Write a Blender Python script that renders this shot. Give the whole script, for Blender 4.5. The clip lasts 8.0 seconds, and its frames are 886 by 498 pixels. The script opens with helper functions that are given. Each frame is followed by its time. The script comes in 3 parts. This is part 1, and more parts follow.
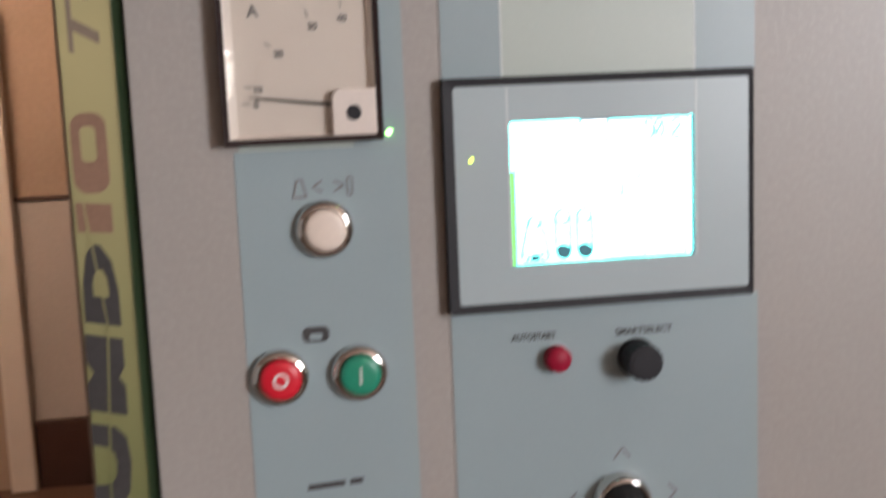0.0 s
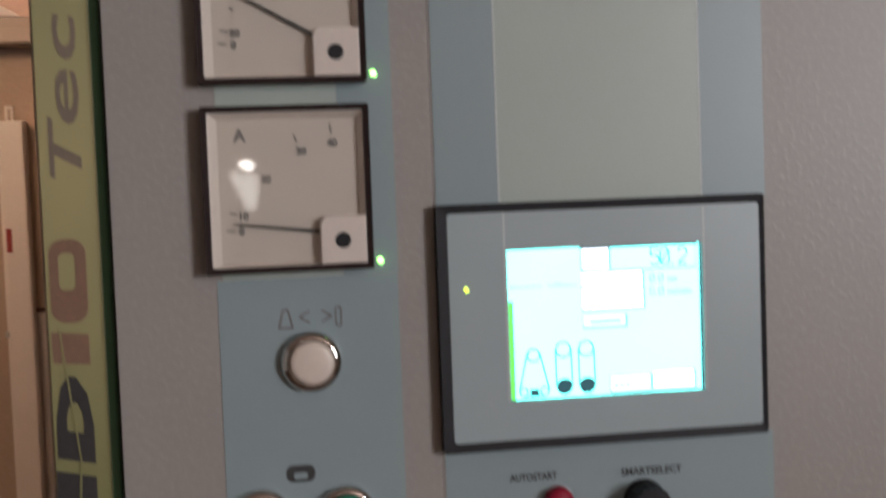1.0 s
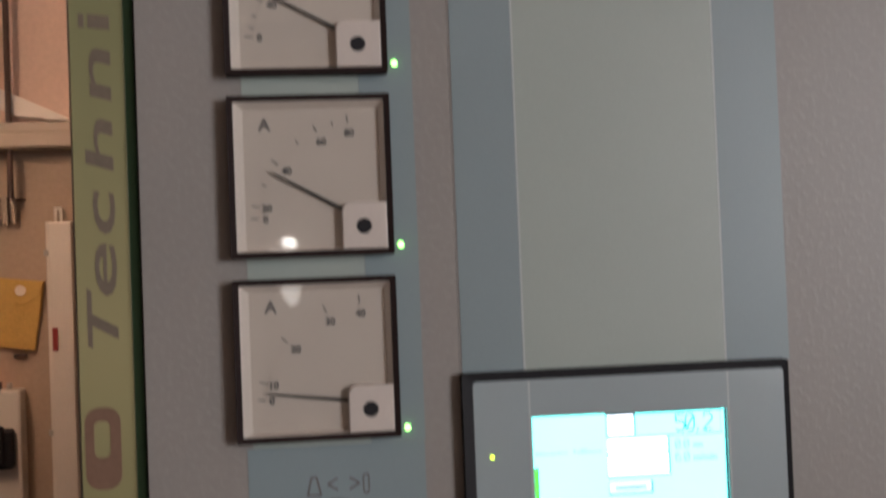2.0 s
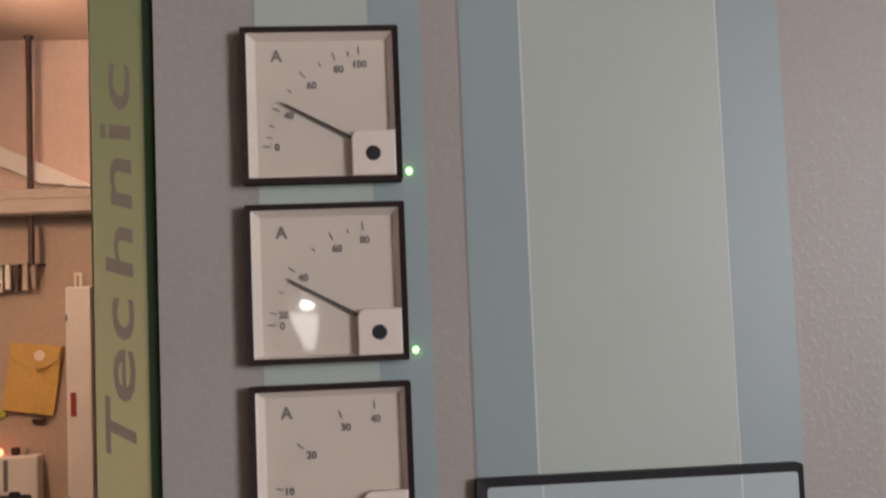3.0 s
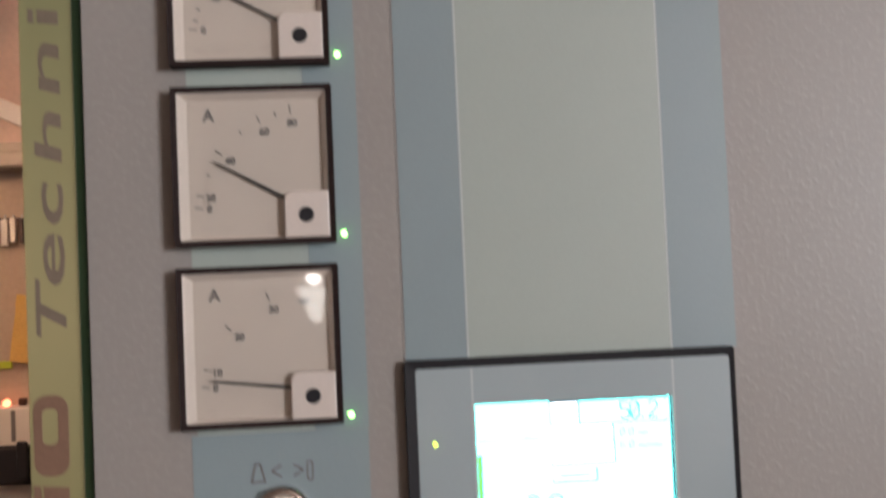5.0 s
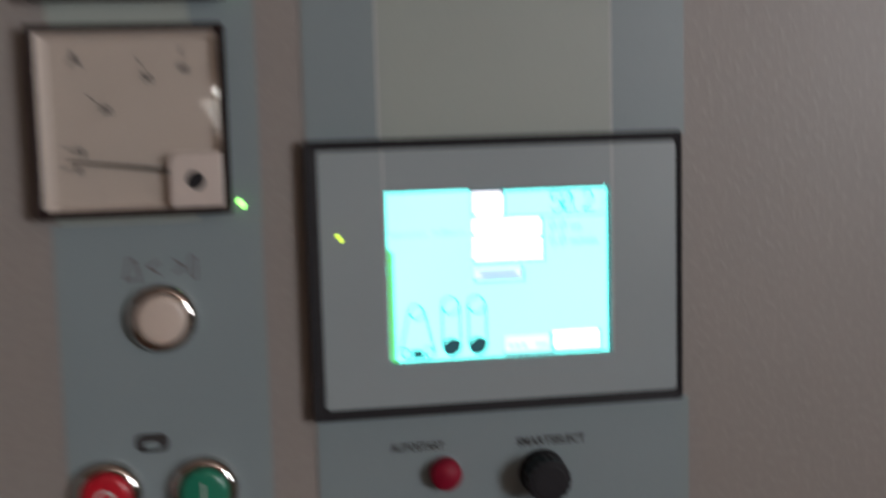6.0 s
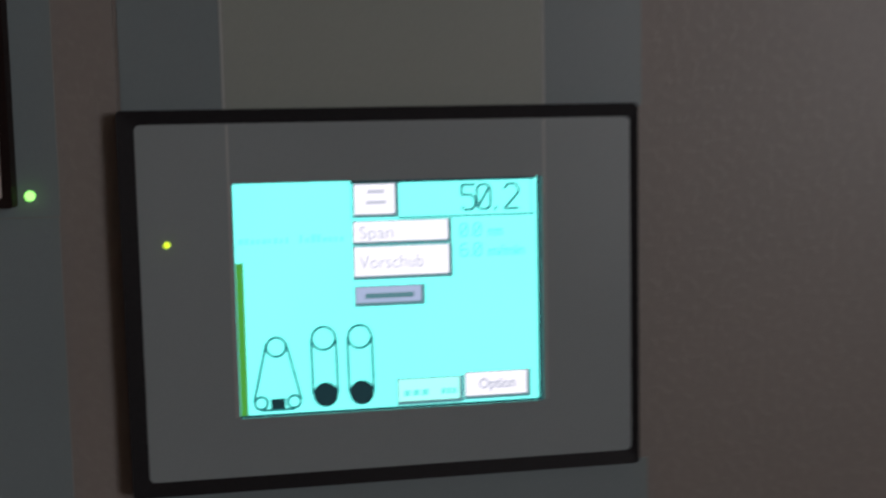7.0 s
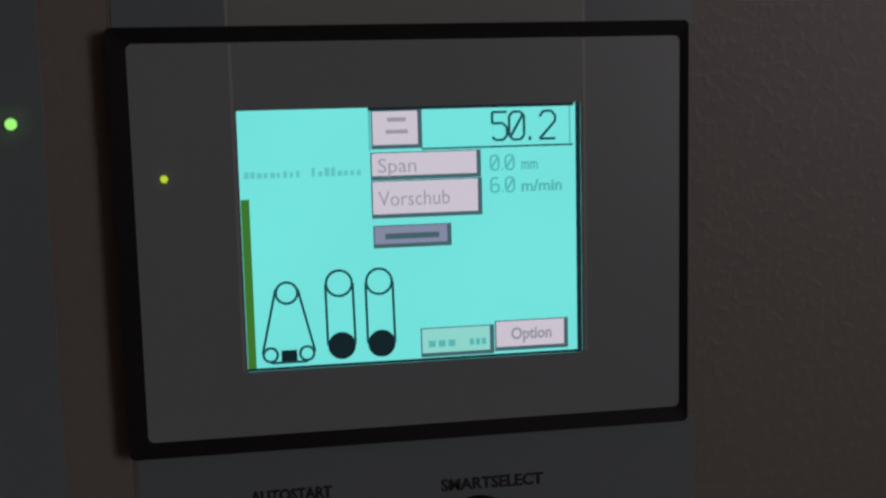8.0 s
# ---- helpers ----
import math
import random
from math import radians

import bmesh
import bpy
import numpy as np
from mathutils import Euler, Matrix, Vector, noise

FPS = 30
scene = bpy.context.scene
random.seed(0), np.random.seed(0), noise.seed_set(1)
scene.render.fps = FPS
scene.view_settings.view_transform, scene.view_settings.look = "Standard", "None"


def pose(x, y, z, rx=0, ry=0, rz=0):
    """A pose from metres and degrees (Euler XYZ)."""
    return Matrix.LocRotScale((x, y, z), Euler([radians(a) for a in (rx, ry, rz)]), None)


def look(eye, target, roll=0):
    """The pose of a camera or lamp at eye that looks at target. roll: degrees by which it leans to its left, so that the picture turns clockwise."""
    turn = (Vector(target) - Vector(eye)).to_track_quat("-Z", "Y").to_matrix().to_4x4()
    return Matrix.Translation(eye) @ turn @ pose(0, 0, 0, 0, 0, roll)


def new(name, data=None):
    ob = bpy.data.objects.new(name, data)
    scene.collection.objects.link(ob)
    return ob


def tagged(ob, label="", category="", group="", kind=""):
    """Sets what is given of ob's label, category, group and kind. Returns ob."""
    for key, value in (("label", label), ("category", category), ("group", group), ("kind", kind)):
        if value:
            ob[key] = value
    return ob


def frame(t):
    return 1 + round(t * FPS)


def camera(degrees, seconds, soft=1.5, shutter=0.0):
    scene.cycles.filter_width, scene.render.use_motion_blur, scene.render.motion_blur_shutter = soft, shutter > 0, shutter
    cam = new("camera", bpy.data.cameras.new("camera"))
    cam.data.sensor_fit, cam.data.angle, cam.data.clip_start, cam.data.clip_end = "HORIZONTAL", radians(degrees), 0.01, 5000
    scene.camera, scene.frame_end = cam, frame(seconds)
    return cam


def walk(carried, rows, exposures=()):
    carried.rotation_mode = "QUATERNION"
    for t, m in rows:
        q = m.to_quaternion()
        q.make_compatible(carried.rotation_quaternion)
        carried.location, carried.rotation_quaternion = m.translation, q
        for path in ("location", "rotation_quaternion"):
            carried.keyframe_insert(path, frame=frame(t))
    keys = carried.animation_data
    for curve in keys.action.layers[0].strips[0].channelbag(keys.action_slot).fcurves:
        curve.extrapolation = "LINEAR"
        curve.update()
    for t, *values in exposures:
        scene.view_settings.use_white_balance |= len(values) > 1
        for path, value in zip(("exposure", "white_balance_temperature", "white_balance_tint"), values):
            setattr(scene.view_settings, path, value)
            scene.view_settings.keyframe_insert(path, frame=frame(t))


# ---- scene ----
cam = camera(42.0, 8.0, soft=2.3, shutter=0.9)
PATH = [
    (0, (0.011, -0.713, 1.435), (0.341, 1.238, 1.144), -2.3),
    (0.1, (0.0122, -0.711, 1.4367), (0.358, 1.2404, 1.1672), -2.05),
    (0.2, (0.0142, -0.7103, 1.4379), (0.3708, 1.2416, 1.1869), -1.94),
    (0.3, (0.0186, -0.7094, 1.4378), (0.3773, 1.2438, 1.2005), -1.91),
    (0.4, (0.0251, -0.709, 1.4346), (0.3756, 1.2492, 1.2285), -1.77),
    (0.5, (0.034, -0.709, 1.427), (0.361, 1.257, 1.265), -1.8),
    (0.6, (0.035, -0.7043, 1.4292), (0.3528, 1.2652, 1.2873), -1.90),
    (0.7, (0.0364, -0.6985, 1.4311), (0.3419, 1.2742, 1.3078), -1.99),
    (0.8, (0.0371, -0.6918, 1.4345), (0.3389, 1.282, 1.3202), -2.08),
    (0.9, (0.0375, -0.6865, 1.439), (0.3372, 1.2878, 1.3292), -2.17),
    (1, (0.038, -0.681, 1.444), (0.329, 1.295, 1.342), -2.1),
    (1.1, (0.0392, -0.683, 1.4503), (0.3198, 1.2955, 1.3674), -2.00),
    (1.2, (0.0405, -0.6849, 1.4566), (0.3032, 1.2974, 1.4215), -1.99),
    (1.3, (0.0419, -0.6877, 1.4629), (0.2937, 1.2964, 1.4572), -2.08),
    (1.4, (0.0433, -0.6898, 1.4686), (0.2902, 1.2949, 1.4672), -2.18),
    (1.5, (0.045, -0.691, 1.474), (0.283, 1.295, 1.473), -2.2),
    (1.6, (0.046, -0.691, 1.478), (0.278, 1.296, 1.479), -2.4),
    (2, (0.048, -0.696, 1.494), (0.271, 1.291, 1.541), -2.2),
    (3.5, (0.054, -0.711, 1.528), (0.245, 1.273, 1.686), -2.4),
    (3.6, (0.056, -0.712, 1.528), (0.248, 1.273, 1.677), -2.4),
    (4, (0.063, -0.705, 1.52), (0.255, 1.282, 1.647), -2.8),
    (4.2, (0.066, -0.705, 1.518), (0.254, 1.283, 1.635), -2.8),
    (5.3, (0.1094, -0.7058, 1.4631), (0.2677, 1.2875, 1.5021), -2.37),
    (5.4, (0.1075, -0.6989, 1.4672), (0.2859, 1.2929, 1.4391), -2.16),
    (5.5, (0.104, -0.689, 1.475), (0.306, 1.298, 1.374), -1.6),
    (5.6, (0.1045, -0.6743, 1.4706), (0.325, 1.3097, 1.3468), -1.56),
    (5.7, (0.1051, -0.659, 1.4658), (0.3424, 1.3212, 1.3151), -1.42),
    (5.8, (0.1067, -0.644, 1.4594), (0.3555, 1.3335, 1.2931), -1.50),
    (5.9, (0.1096, -0.6272, 1.4524), (0.3828, 1.3445, 1.2576), -1.58),
    (6, (0.113, -0.609, 1.445), (0.413, 1.355, 1.22), -1.6),
    (6.1, (0.1218, -0.5854, 1.4404), (0.442, 1.3726, 1.1877), -1.52),
    (6.2, (0.1291, -0.5613, 1.4352), (0.4793, 1.3901, 1.1717), -1.31),
    (6.3, (0.134, -0.5382, 1.4294), (0.5101, 1.4092, 1.172), -0.85),
    (6.4, (0.1364, -0.5174, 1.4236), (0.5393, 1.4274, 1.1878), -0.34),
    (6.5, (0.137, -0.498, 1.417), (0.569, 1.446, 1.235), 0.4),
    (6.6, (0.1453, -0.4879, 1.4216), (0.5785, 1.4571, 1.2509), 0.31),
    (6.7, (0.1543, -0.4779, 1.4251), (0.5776, 1.4699, 1.2611), 0.08),
    (6.8, (0.1635, -0.4691, 1.427), (0.5765, 1.4807, 1.2613), -0.32),
    (6.9, (0.1707, -0.4611, 1.4262), (0.5581, 1.4928, 1.2468), -0.86),
    (7, (0.177, -0.455, 1.423), (0.525, 1.505, 1.229), -1.2),
    (7.1, (0.1753, -0.447, 1.4206), (0.5186, 1.5138, 1.2275), -1.47),
    (7.2, (0.1743, -0.4404, 1.4186), (0.5096, 1.5215, 1.2229), -1.62),
    (7.3, (0.1734, -0.4345, 1.4172), (0.509, 1.5259, 1.2078), -1.67),
    (7.4, (0.1733, -0.4303, 1.4161), (0.5039, 1.5304, 1.2015), -1.73),
    (7.5, (0.174, -0.427, 1.415), (0.499, 1.534, 1.192), -1.6),
    (7.6, (0.1746, -0.422, 1.414), (0.5005, 1.5372, 1.1789), -1.64),
    (7.7, (0.1758, -0.4186, 1.4128), (0.5056, 1.5388, 1.1688), -1.56),
    (7.8, (0.1768, -0.4156, 1.4116), (0.5089, 1.5403, 1.1587), -1.56),
    (7.9, (0.1775, -0.412, 1.4105), (0.5095, 1.5434, 1.1533), -1.49),
    (8, (0.179, -0.41, 1.409), (0.503, 1.546, 1.151), -1.4),
]
EXPOSURES = [(0.0, 0.22, 6300, 10), (0.4, -0.12, 6300, 10), (1.0, -0.55, 6300, 10), (1.5, -0.72, 6300, 10), (2.2, -0.68, 6300, 10), (3.3, -0.10, 6300, 10), (4.2, 0.0, 6300, 10), (5.3, -0.3, 6300, 10), (5.5, -0.45, 6300, 10), (6.0, -1.05, 6300, 10), (6.5, -1.6, 6300, 10), (7.0, -2.26, 6400, 12), (7.5, -2.84, 6500, 18), (8.0, -3.22, 6500, 20)]
WINDOW_WATTS, TUBE_GLOW, SCREEN = 236, 232, 8.4
walk(cam, [(t, look(eye, target, roll)) for t, eye, target, roll in PATH], EXPOSURES)

# ---- daylight and lamps ----
world = bpy.data.worlds.new("sky")
scene.world = world
world.use_nodes = True
wn = world.node_tree
sky = wn.nodes.new("ShaderNodeTexSky")
sky.sky_type, sky.sun_disc = "NISHITA", False
sky.sun_elevation, sky.sun_rotation = radians(38), radians(-90)
wn.links.new(sky.outputs[0], wn.nodes["Background"].inputs[0])
wn.nodes["Background"].inputs[1].default_value = 0.1
sun = new("sun", bpy.data.lights.new("sun", "SUN"))
sun.data.energy, sun.data.angle, sun.data.color = 1.2, radians(10), (1, 0.95, 0.88)
sun.matrix_world = look((-6, 0.5, 5), (0, 0, 0))
daylight = new("window_daylight", bpy.data.lights.new("window_daylight", "AREA"))
daylight.data.shape, daylight.data.size, daylight.data.size_y = "RECTANGLE", 1.38, 1.24
daylight.data.energy, daylight.data.color = WINDOW_WATTS, (0.962, 0.95, 0.965)
daylight.matrix_world = look((2.56, -3.45, 1.84), (0, -3.45, 1.84))


# ---- materials ----
def mat(name, colour, rough=0.5, metal=0.0, grain=None, relief=0.0, vary=0.06, blotch=6.0, coat=0.0, second=None, specular=0.5, spread=0.5, sparse=False):
    """Painted or plastic surface: fine relief of size 1/grain m and two scales of colour variation."""
    m = bpy.data.materials.new(name)
    m.use_nodes = True
    n, l = m.node_tree.nodes, m.node_tree.links
    b = n["Principled BSDF"]
    b.inputs["Roughness"].default_value, b.inputs["Metallic"].default_value = rough, metal
    b.inputs["Coat Weight"].default_value = coat
    b.inputs["Specular IOR Level"].default_value = specular
    b.inputs["Coat Roughness"].default_value = 0.08
    co = n.new("ShaderNodeTexCoord")
    big, small = n.new("ShaderNodeTexNoise"), n.new("ShaderNodeTexNoise")
    big.inputs["Scale"].default_value, big.inputs["Detail"].default_value = blotch, 4
    small.inputs["Scale"].default_value, small.inputs["Detail"].default_value = grain or 300, 3
    for k in (big, small):
        l.new(co.outputs["Object"], k.inputs["Vector"])
    add = n.new("ShaderNodeMath")
    add.operation = "MULTIPLY_ADD"
    add.inputs[1].default_value = 0.45
    l.new(small.outputs[0], add.inputs[0])
    half = n.new("ShaderNodeMath")
    half.operation = "MULTIPLY"
    half.inputs[1].default_value = 0.55
    l.new(big.outputs[0], half.inputs[0])
    l.new(half.outputs[0], add.inputs[2])
    ramp = n.new("ShaderNodeValToRGB")
    dark = [c * (1 - vary * 2) for c in colour]
    light = second or [min(1, c * (1 + vary * 2)) for c in colour]
    ramp.color_ramp.elements[0].position, ramp.color_ramp.elements[1].position = 0.5 - spread / 2, 0.5 + spread / 2
    ramp.color_ramp.elements[0].color, ramp.color_ramp.elements[1].color = (*dark, 1), (*light, 1)
    l.new(add.outputs[0], ramp.inputs[0])
    l.new(ramp.outputs[0], b.inputs["Base Color"])
    rr = n.new("ShaderNodeMapRange")
    rr.inputs["To Min"].default_value, rr.inputs["To Max"].default_value = max(0, rough - 0.07), min(1, rough + 0.07)
    l.new(big.outputs[0], rr.inputs[0])
    l.new(rr.outputs[0], b.inputs["Roughness"])
    if relief:
        bump = n.new("ShaderNodeBump")
        bump.inputs["Strength"].default_value, bump.inputs["Distance"].default_value = relief, 0.001
        if sparse:
            pick = n.new("ShaderNodeMapRange")
            pick.inputs["From Min"].default_value, pick.inputs["From Max"].default_value = 0.50, 0.72
            small.inputs["Detail"].default_value = 1.5
            l.new(small.outputs[0], pick.inputs[0])
            l.new(pick.outputs[0], bump.inputs["Height"])
        else:
            l.new(small.outputs[0], bump.inputs["Height"])
        l.new(bump.outputs[0], b.inputs["Normal"])
    return m


def glow(name, colour, strength, streak=0.0):
    """A lit display area or lamp, with the faint unevenness of a backlight."""
    m = bpy.data.materials.new(name)
    m.use_nodes = True
    n, l = m.node_tree.nodes, m.node_tree.links
    b = n["Principled BSDF"]
    b.inputs["Base Color"].default_value = (*[c * 0.3 for c in colour], 1)
    b.inputs["Emission Color"].default_value = (*colour, 1)
    b.inputs["Roughness"].default_value = 0.35
    b.inputs["Emission Strength"].default_value = strength
    if streak:
        co, tex, mr = n.new("ShaderNodeTexCoord"), n.new("ShaderNodeTexNoise"), n.new("ShaderNodeMapRange")
        tex.inputs["Scale"].default_value, tex.inputs["Detail"].default_value = 18, 1
        mr.inputs["To Min"].default_value, mr.inputs["To Max"].default_value = strength * (1 - streak), strength * (1 + streak)
        l.new(co.outputs["Object"], tex.inputs["Vector"])
        l.new(tex.outputs[0], mr.inputs[0])
        l.new(mr.outputs[0], b.inputs["Emission Strength"])
    return m


def clear_cover(name, gloss):
    """Thin clear plastic: see-through, with a Fresnel sheen."""
    m = bpy.data.materials.new(name)
    m.use_nodes = True
    n, l = m.node_tree.nodes, m.node_tree.links
    mix, tr, gl, fr = (n.new("ShaderNode" + k) for k in ("MixShader", "BsdfTransparent", "BsdfGlossy", "Fresnel"))
    fr.inputs["IOR"].default_value = 1.49
    gl.inputs["Roughness"].default_value = gloss
    tr.inputs["Color"].default_value = (0.97, 0.97, 0.96, 1)
    l.new(fr.outputs[0], mix.inputs[0])
    l.new(tr.outputs[0], mix.inputs[1])
    l.new(gl.outputs[0], mix.inputs[2])
    l.new(mix.outputs[0], n["Material Output"].inputs["Surface"])
    return m


def pillar_ramp():
    """Green lacquer by height: darkest at the foot, olive yellow midway, leaf green above."""
    m = mat("green_lacquer", (0.2, 0.2, 0.06), 0.42, grain=500, relief=0.08, vary=0.05)
    n, l = m.node_tree.nodes, m.node_tree.links
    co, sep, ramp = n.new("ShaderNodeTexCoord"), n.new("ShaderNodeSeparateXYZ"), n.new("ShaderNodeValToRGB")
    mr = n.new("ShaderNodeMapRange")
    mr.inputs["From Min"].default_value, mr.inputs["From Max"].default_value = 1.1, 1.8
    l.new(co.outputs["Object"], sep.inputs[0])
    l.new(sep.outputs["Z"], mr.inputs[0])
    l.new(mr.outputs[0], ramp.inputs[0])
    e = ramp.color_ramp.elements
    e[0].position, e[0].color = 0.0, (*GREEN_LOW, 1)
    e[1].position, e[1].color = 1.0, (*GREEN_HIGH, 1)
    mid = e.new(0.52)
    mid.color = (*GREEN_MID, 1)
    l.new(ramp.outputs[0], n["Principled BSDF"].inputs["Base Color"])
    return m


# Ramp stops up the post; the low one is the darkest.
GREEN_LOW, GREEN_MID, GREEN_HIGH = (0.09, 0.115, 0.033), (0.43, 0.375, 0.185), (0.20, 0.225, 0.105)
BEIGE = mat("hammered_beige_paint", (0.347, 0.319, 0.293), 0.40, grain=240, relief=0.10, vary=0.05, blotch=5, specular=0.4, sparse=True)
FOIL_BLUE = mat("blue_grey_foil", (0.287, 0.355, 0.370), 0.36, grain=900, relief=0.05, vary=0.03)
FOIL_PALE = mat("pale_green_foil", (0.425, 0.48, 0.435), 0.36, grain=900, relief=0.05, vary=0.03)
FOIL_EDGE = mat("light_foil_edge", (0.58, 0.62, 0.60), 0.4, vary=0.02)
FOIL_GREY = mat("grey_membrane_foil", (0.385, 0.45, 0.465), 0.30, grain=1200, relief=0.06, vary=0.03)
BLACK = mat("black_plastic", (0.019, 0.018, 0.021), 0.55, grain=800, relief=0.08, vary=0.2, specular=0.25)
METER_BLACK = mat("brown_black_bakelite", (0.030, 0.019, 0.018), 0.7, grain=800, relief=0.08, vary=0.2, specular=0.12)
RUBBER = mat("black_rubber_seal", (0.012, 0.012, 0.012), 0.75, grain=300, relief=0.2, vary=0.2)
DIAL = mat("ivory_dial_card", (0.63, 0.545, 0.475), 0.55, grain=700, vary=0.015)
DIAL_WALL = mat("ivory_plastic", (0.72, 0.635, 0.57), 0.32, vary=0.03)
INK_FAINT = mat("faint_grey_print", (0.56, 0.48, 0.42), 0.6, vary=0.1)
INK = mat("black_print", (0.045, 0.042, 0.042), 0.6, vary=0.2)
INK_SOFT = mat("grey_print", (0.17, 0.155, 0.15), 0.6, vary=0.15)
CHROME = mat("polished_chrome", (0.66, 0.63, 0.60), 0.06, metal=1.0, grain=200, vary=0.03)
CAP_WHITE = mat("cream_button_plastic", (0.74, 0.63, 0.54), 0.35, vary=0.03)
CAP_RED = mat("red_button_plastic", (0.62, 0.012, 0.03), 0.30, vary=0.06, coat=0.3)
CAP_GREEN = mat("green_button_plastic", (0.02, 0.25, 0.15), 0.30, vary=0.06, coat=0.3)
CAP_CRIMSON = mat("crimson_plastic", (0.30, 0.006, 0.030), 0.5, vary=0.06, specular=0.3)
SYMBOL = mat("white_symbol_print", (0.75, 0.72, 0.70), 0.5, vary=0.03)
GREEN = pillar_ramp()
WALL_LOW = mat("pale_grey_wall_panel", (0.50, 0.46, 0.43), 0.7, grain=80, relief=0.1, vary=0.05, blotch=2)
PILLAR_GREY = mat("grey_steel_post", (0.27, 0.24, 0.20), 0.5, grain=300, relief=0.1)
GREEN_DARK = mat("dark_green_lacquer", (0.10, 0.22, 0.12), 0.75, grain=500, relief=0.08)
# Brown and rose prints carry the foil letters' reflected light in their colour.
PRINT_BROWN = mat("brown_sheen_print", (0.22, 0.17, 0.125), 0.55, vary=0.1)
PRINT_ROSE = mat("rose_brown_sheen_print", (0.26, 0.15, 0.10), 0.45, vary=0.1)
PRINT_DARK = mat("dark_slate_print", (0.046, 0.042, 0.042), 0.5, vary=0.15)
SALMON = mat("salmon_plaster", (0.66, 0.485, 0.40), 0.85, grain=60, relief=0.25, vary=0.06, blotch=2)
WALL = mat("ochre_plaster", (0.42, 0.32, 0.245), 0.85, grain=60, relief=0.25, vary=0.07, blotch=2)
WALL_PLAIN = mat("grey_plaster", (0.34, 0.32, 0.30), 0.85, grain=60, relief=0.25, vary=0.05, blotch=2)
WALL_DARK = mat("dark_timber_wall", (0.11, 0.075, 0.05), 0.7, grain=60, relief=0.25, vary=0.15, blotch=2)
CEIL = mat("salmon_ceiling_paint", (0.55, 0.41, 0.335), 0.85, grain=50, relief=0.15, vary=0.05, blotch=2)
FLOOR = mat("worn_brown_floor_paint", (0.10, 0.055, 0.035), 0.6, grain=80, relief=0.2, vary=0.2, blotch=3)
TRUNK = mat("beige_sheet_metal", (0.38, 0.31, 0.25), 0.5, grain=200, relief=0.05, vary=0.05)
WHITE_PVC = mat("white_pvc", (0.72, 0.66, 0.60), 0.45, grain=200, vary=0.04)
WEDGE_WHITE = mat("white_light_wedge", (0.78, 0.72, 0.66), 0.6, grain=150, relief=0.1, vary=0.04)
PIPE = mat("dark_brown_pipe_paint", (0.05, 0.022, 0.015), 0.5, grain=200, relief=0.1, vary=0.2)
ENVELOPE = mat("orange_yellow_paper", (0.62, 0.38, 0.10), 0.7, grain=120, relief=0.2, vary=0.10, blotch=9)
PAPER = mat("pale_paper", (0.76, 0.66, 0.55), 0.75, vary=0.05)
LABEL_RED = mat("dark_red_sticker", (0.28, 0.03, 0.03), 0.5, vary=0.1)
STEEL = mat("dull_steel", (0.42, 0.40, 0.38), 0.35, metal=0.9, grain=200, relief=0.1, vary=0.1)
YELLOW_GREEN = mat("yellow_green_tape", (0.45, 0.55, 0.04), 0.5)
WINDOW_PAINT = mat("white_window_paint", (0.74, 0.73, 0.70), 0.4, vary=0.03)
COVER = clear_cover("clear_meter_cover", 0.03)
SCREEN_CYAN = glow("cyan_backlight", (0.155, 0.83, 0.745), SCREEN, 0.06)
SCREEN_WHITE = glow("white_key_backlight", (0.61, 0.595, 0.645), SCREEN)
SCREEN_MINT = glow("mint_key_backlight", (0.26, 0.72, 0.62), SCREEN)
SCREEN_SLATE = glow("slate_key_backlight", (0.055, 0.13, 0.145), SCREEN)
SCREEN_DIM = glow("dim_key_backlight", (0.23, 0.27, 0.38), SCREEN)
SCREEN_GREEN = glow("green_bar_backlight", (0.04, 0.19, 0.025), SCREEN)
SCREEN_DARK = glow("dark_display_ink", (0.005, 0.018, 0.022), SCREEN)
SCREEN_LINE = glow("thin_display_ink", (0.010, 0.075, 0.080), SCREEN)
SCREEN_TEXT = glow("grey_display_ink", (0.32, 0.33, 0.385), SCREEN)
SCREEN_TEAL = glow("teal_display_ink", (0.085, 0.50, 0.46), SCREEN)
SCREEN_FAINT = glow("faint_teal_display_ink", (0.11, 0.60, 0.55), SCREEN)
LED_GREEN = glow("lit_green_led", (0.32, 0.95, 0.18), SCREEN * 1.1)
LED_YELLOW = glow("lit_yellow_led", (0.58, 0.80, 0.03), SCREEN * 0.9)
LED_RED = glow("lit_red_lamp", (1.0, 0.22, 0.10), 6)
# Glows of the two shapes added for the reflection in the meter covers.
TAPER_GLOW = glow("white_taper_glow", (1.0, 0.93, 0.86), 7.5)
OVAL_GLOW = glow("white_oval_glow", (1.0, 0.95, 0.88), 40)
TUBE = glow("warm_tube_light", (1.0, 0.67, 0.45), TUBE_GLOW)


# ---- mesh helpers ----
def part(name, bm, material, parent=None, label="", smooth=False):
    """Links a bmesh as one mesh object, under a thing or a part."""
    me = bpy.data.meshes.new(name)
    bm.normal_update()
    bm.to_mesh(me)
    bm.free()
    if smooth:
        for p in me.polygons:
            p.use_smooth = True
    me.materials.append(material)
    ob = new(name, me)
    ob.parent = parent
    if label:
        ob["label"] = label
    return ob


def empty(name, place=(0, 0, 0)):
    ob = new(name)
    ob.location = place
    ob.empty_display_size = 0.05
    return ob


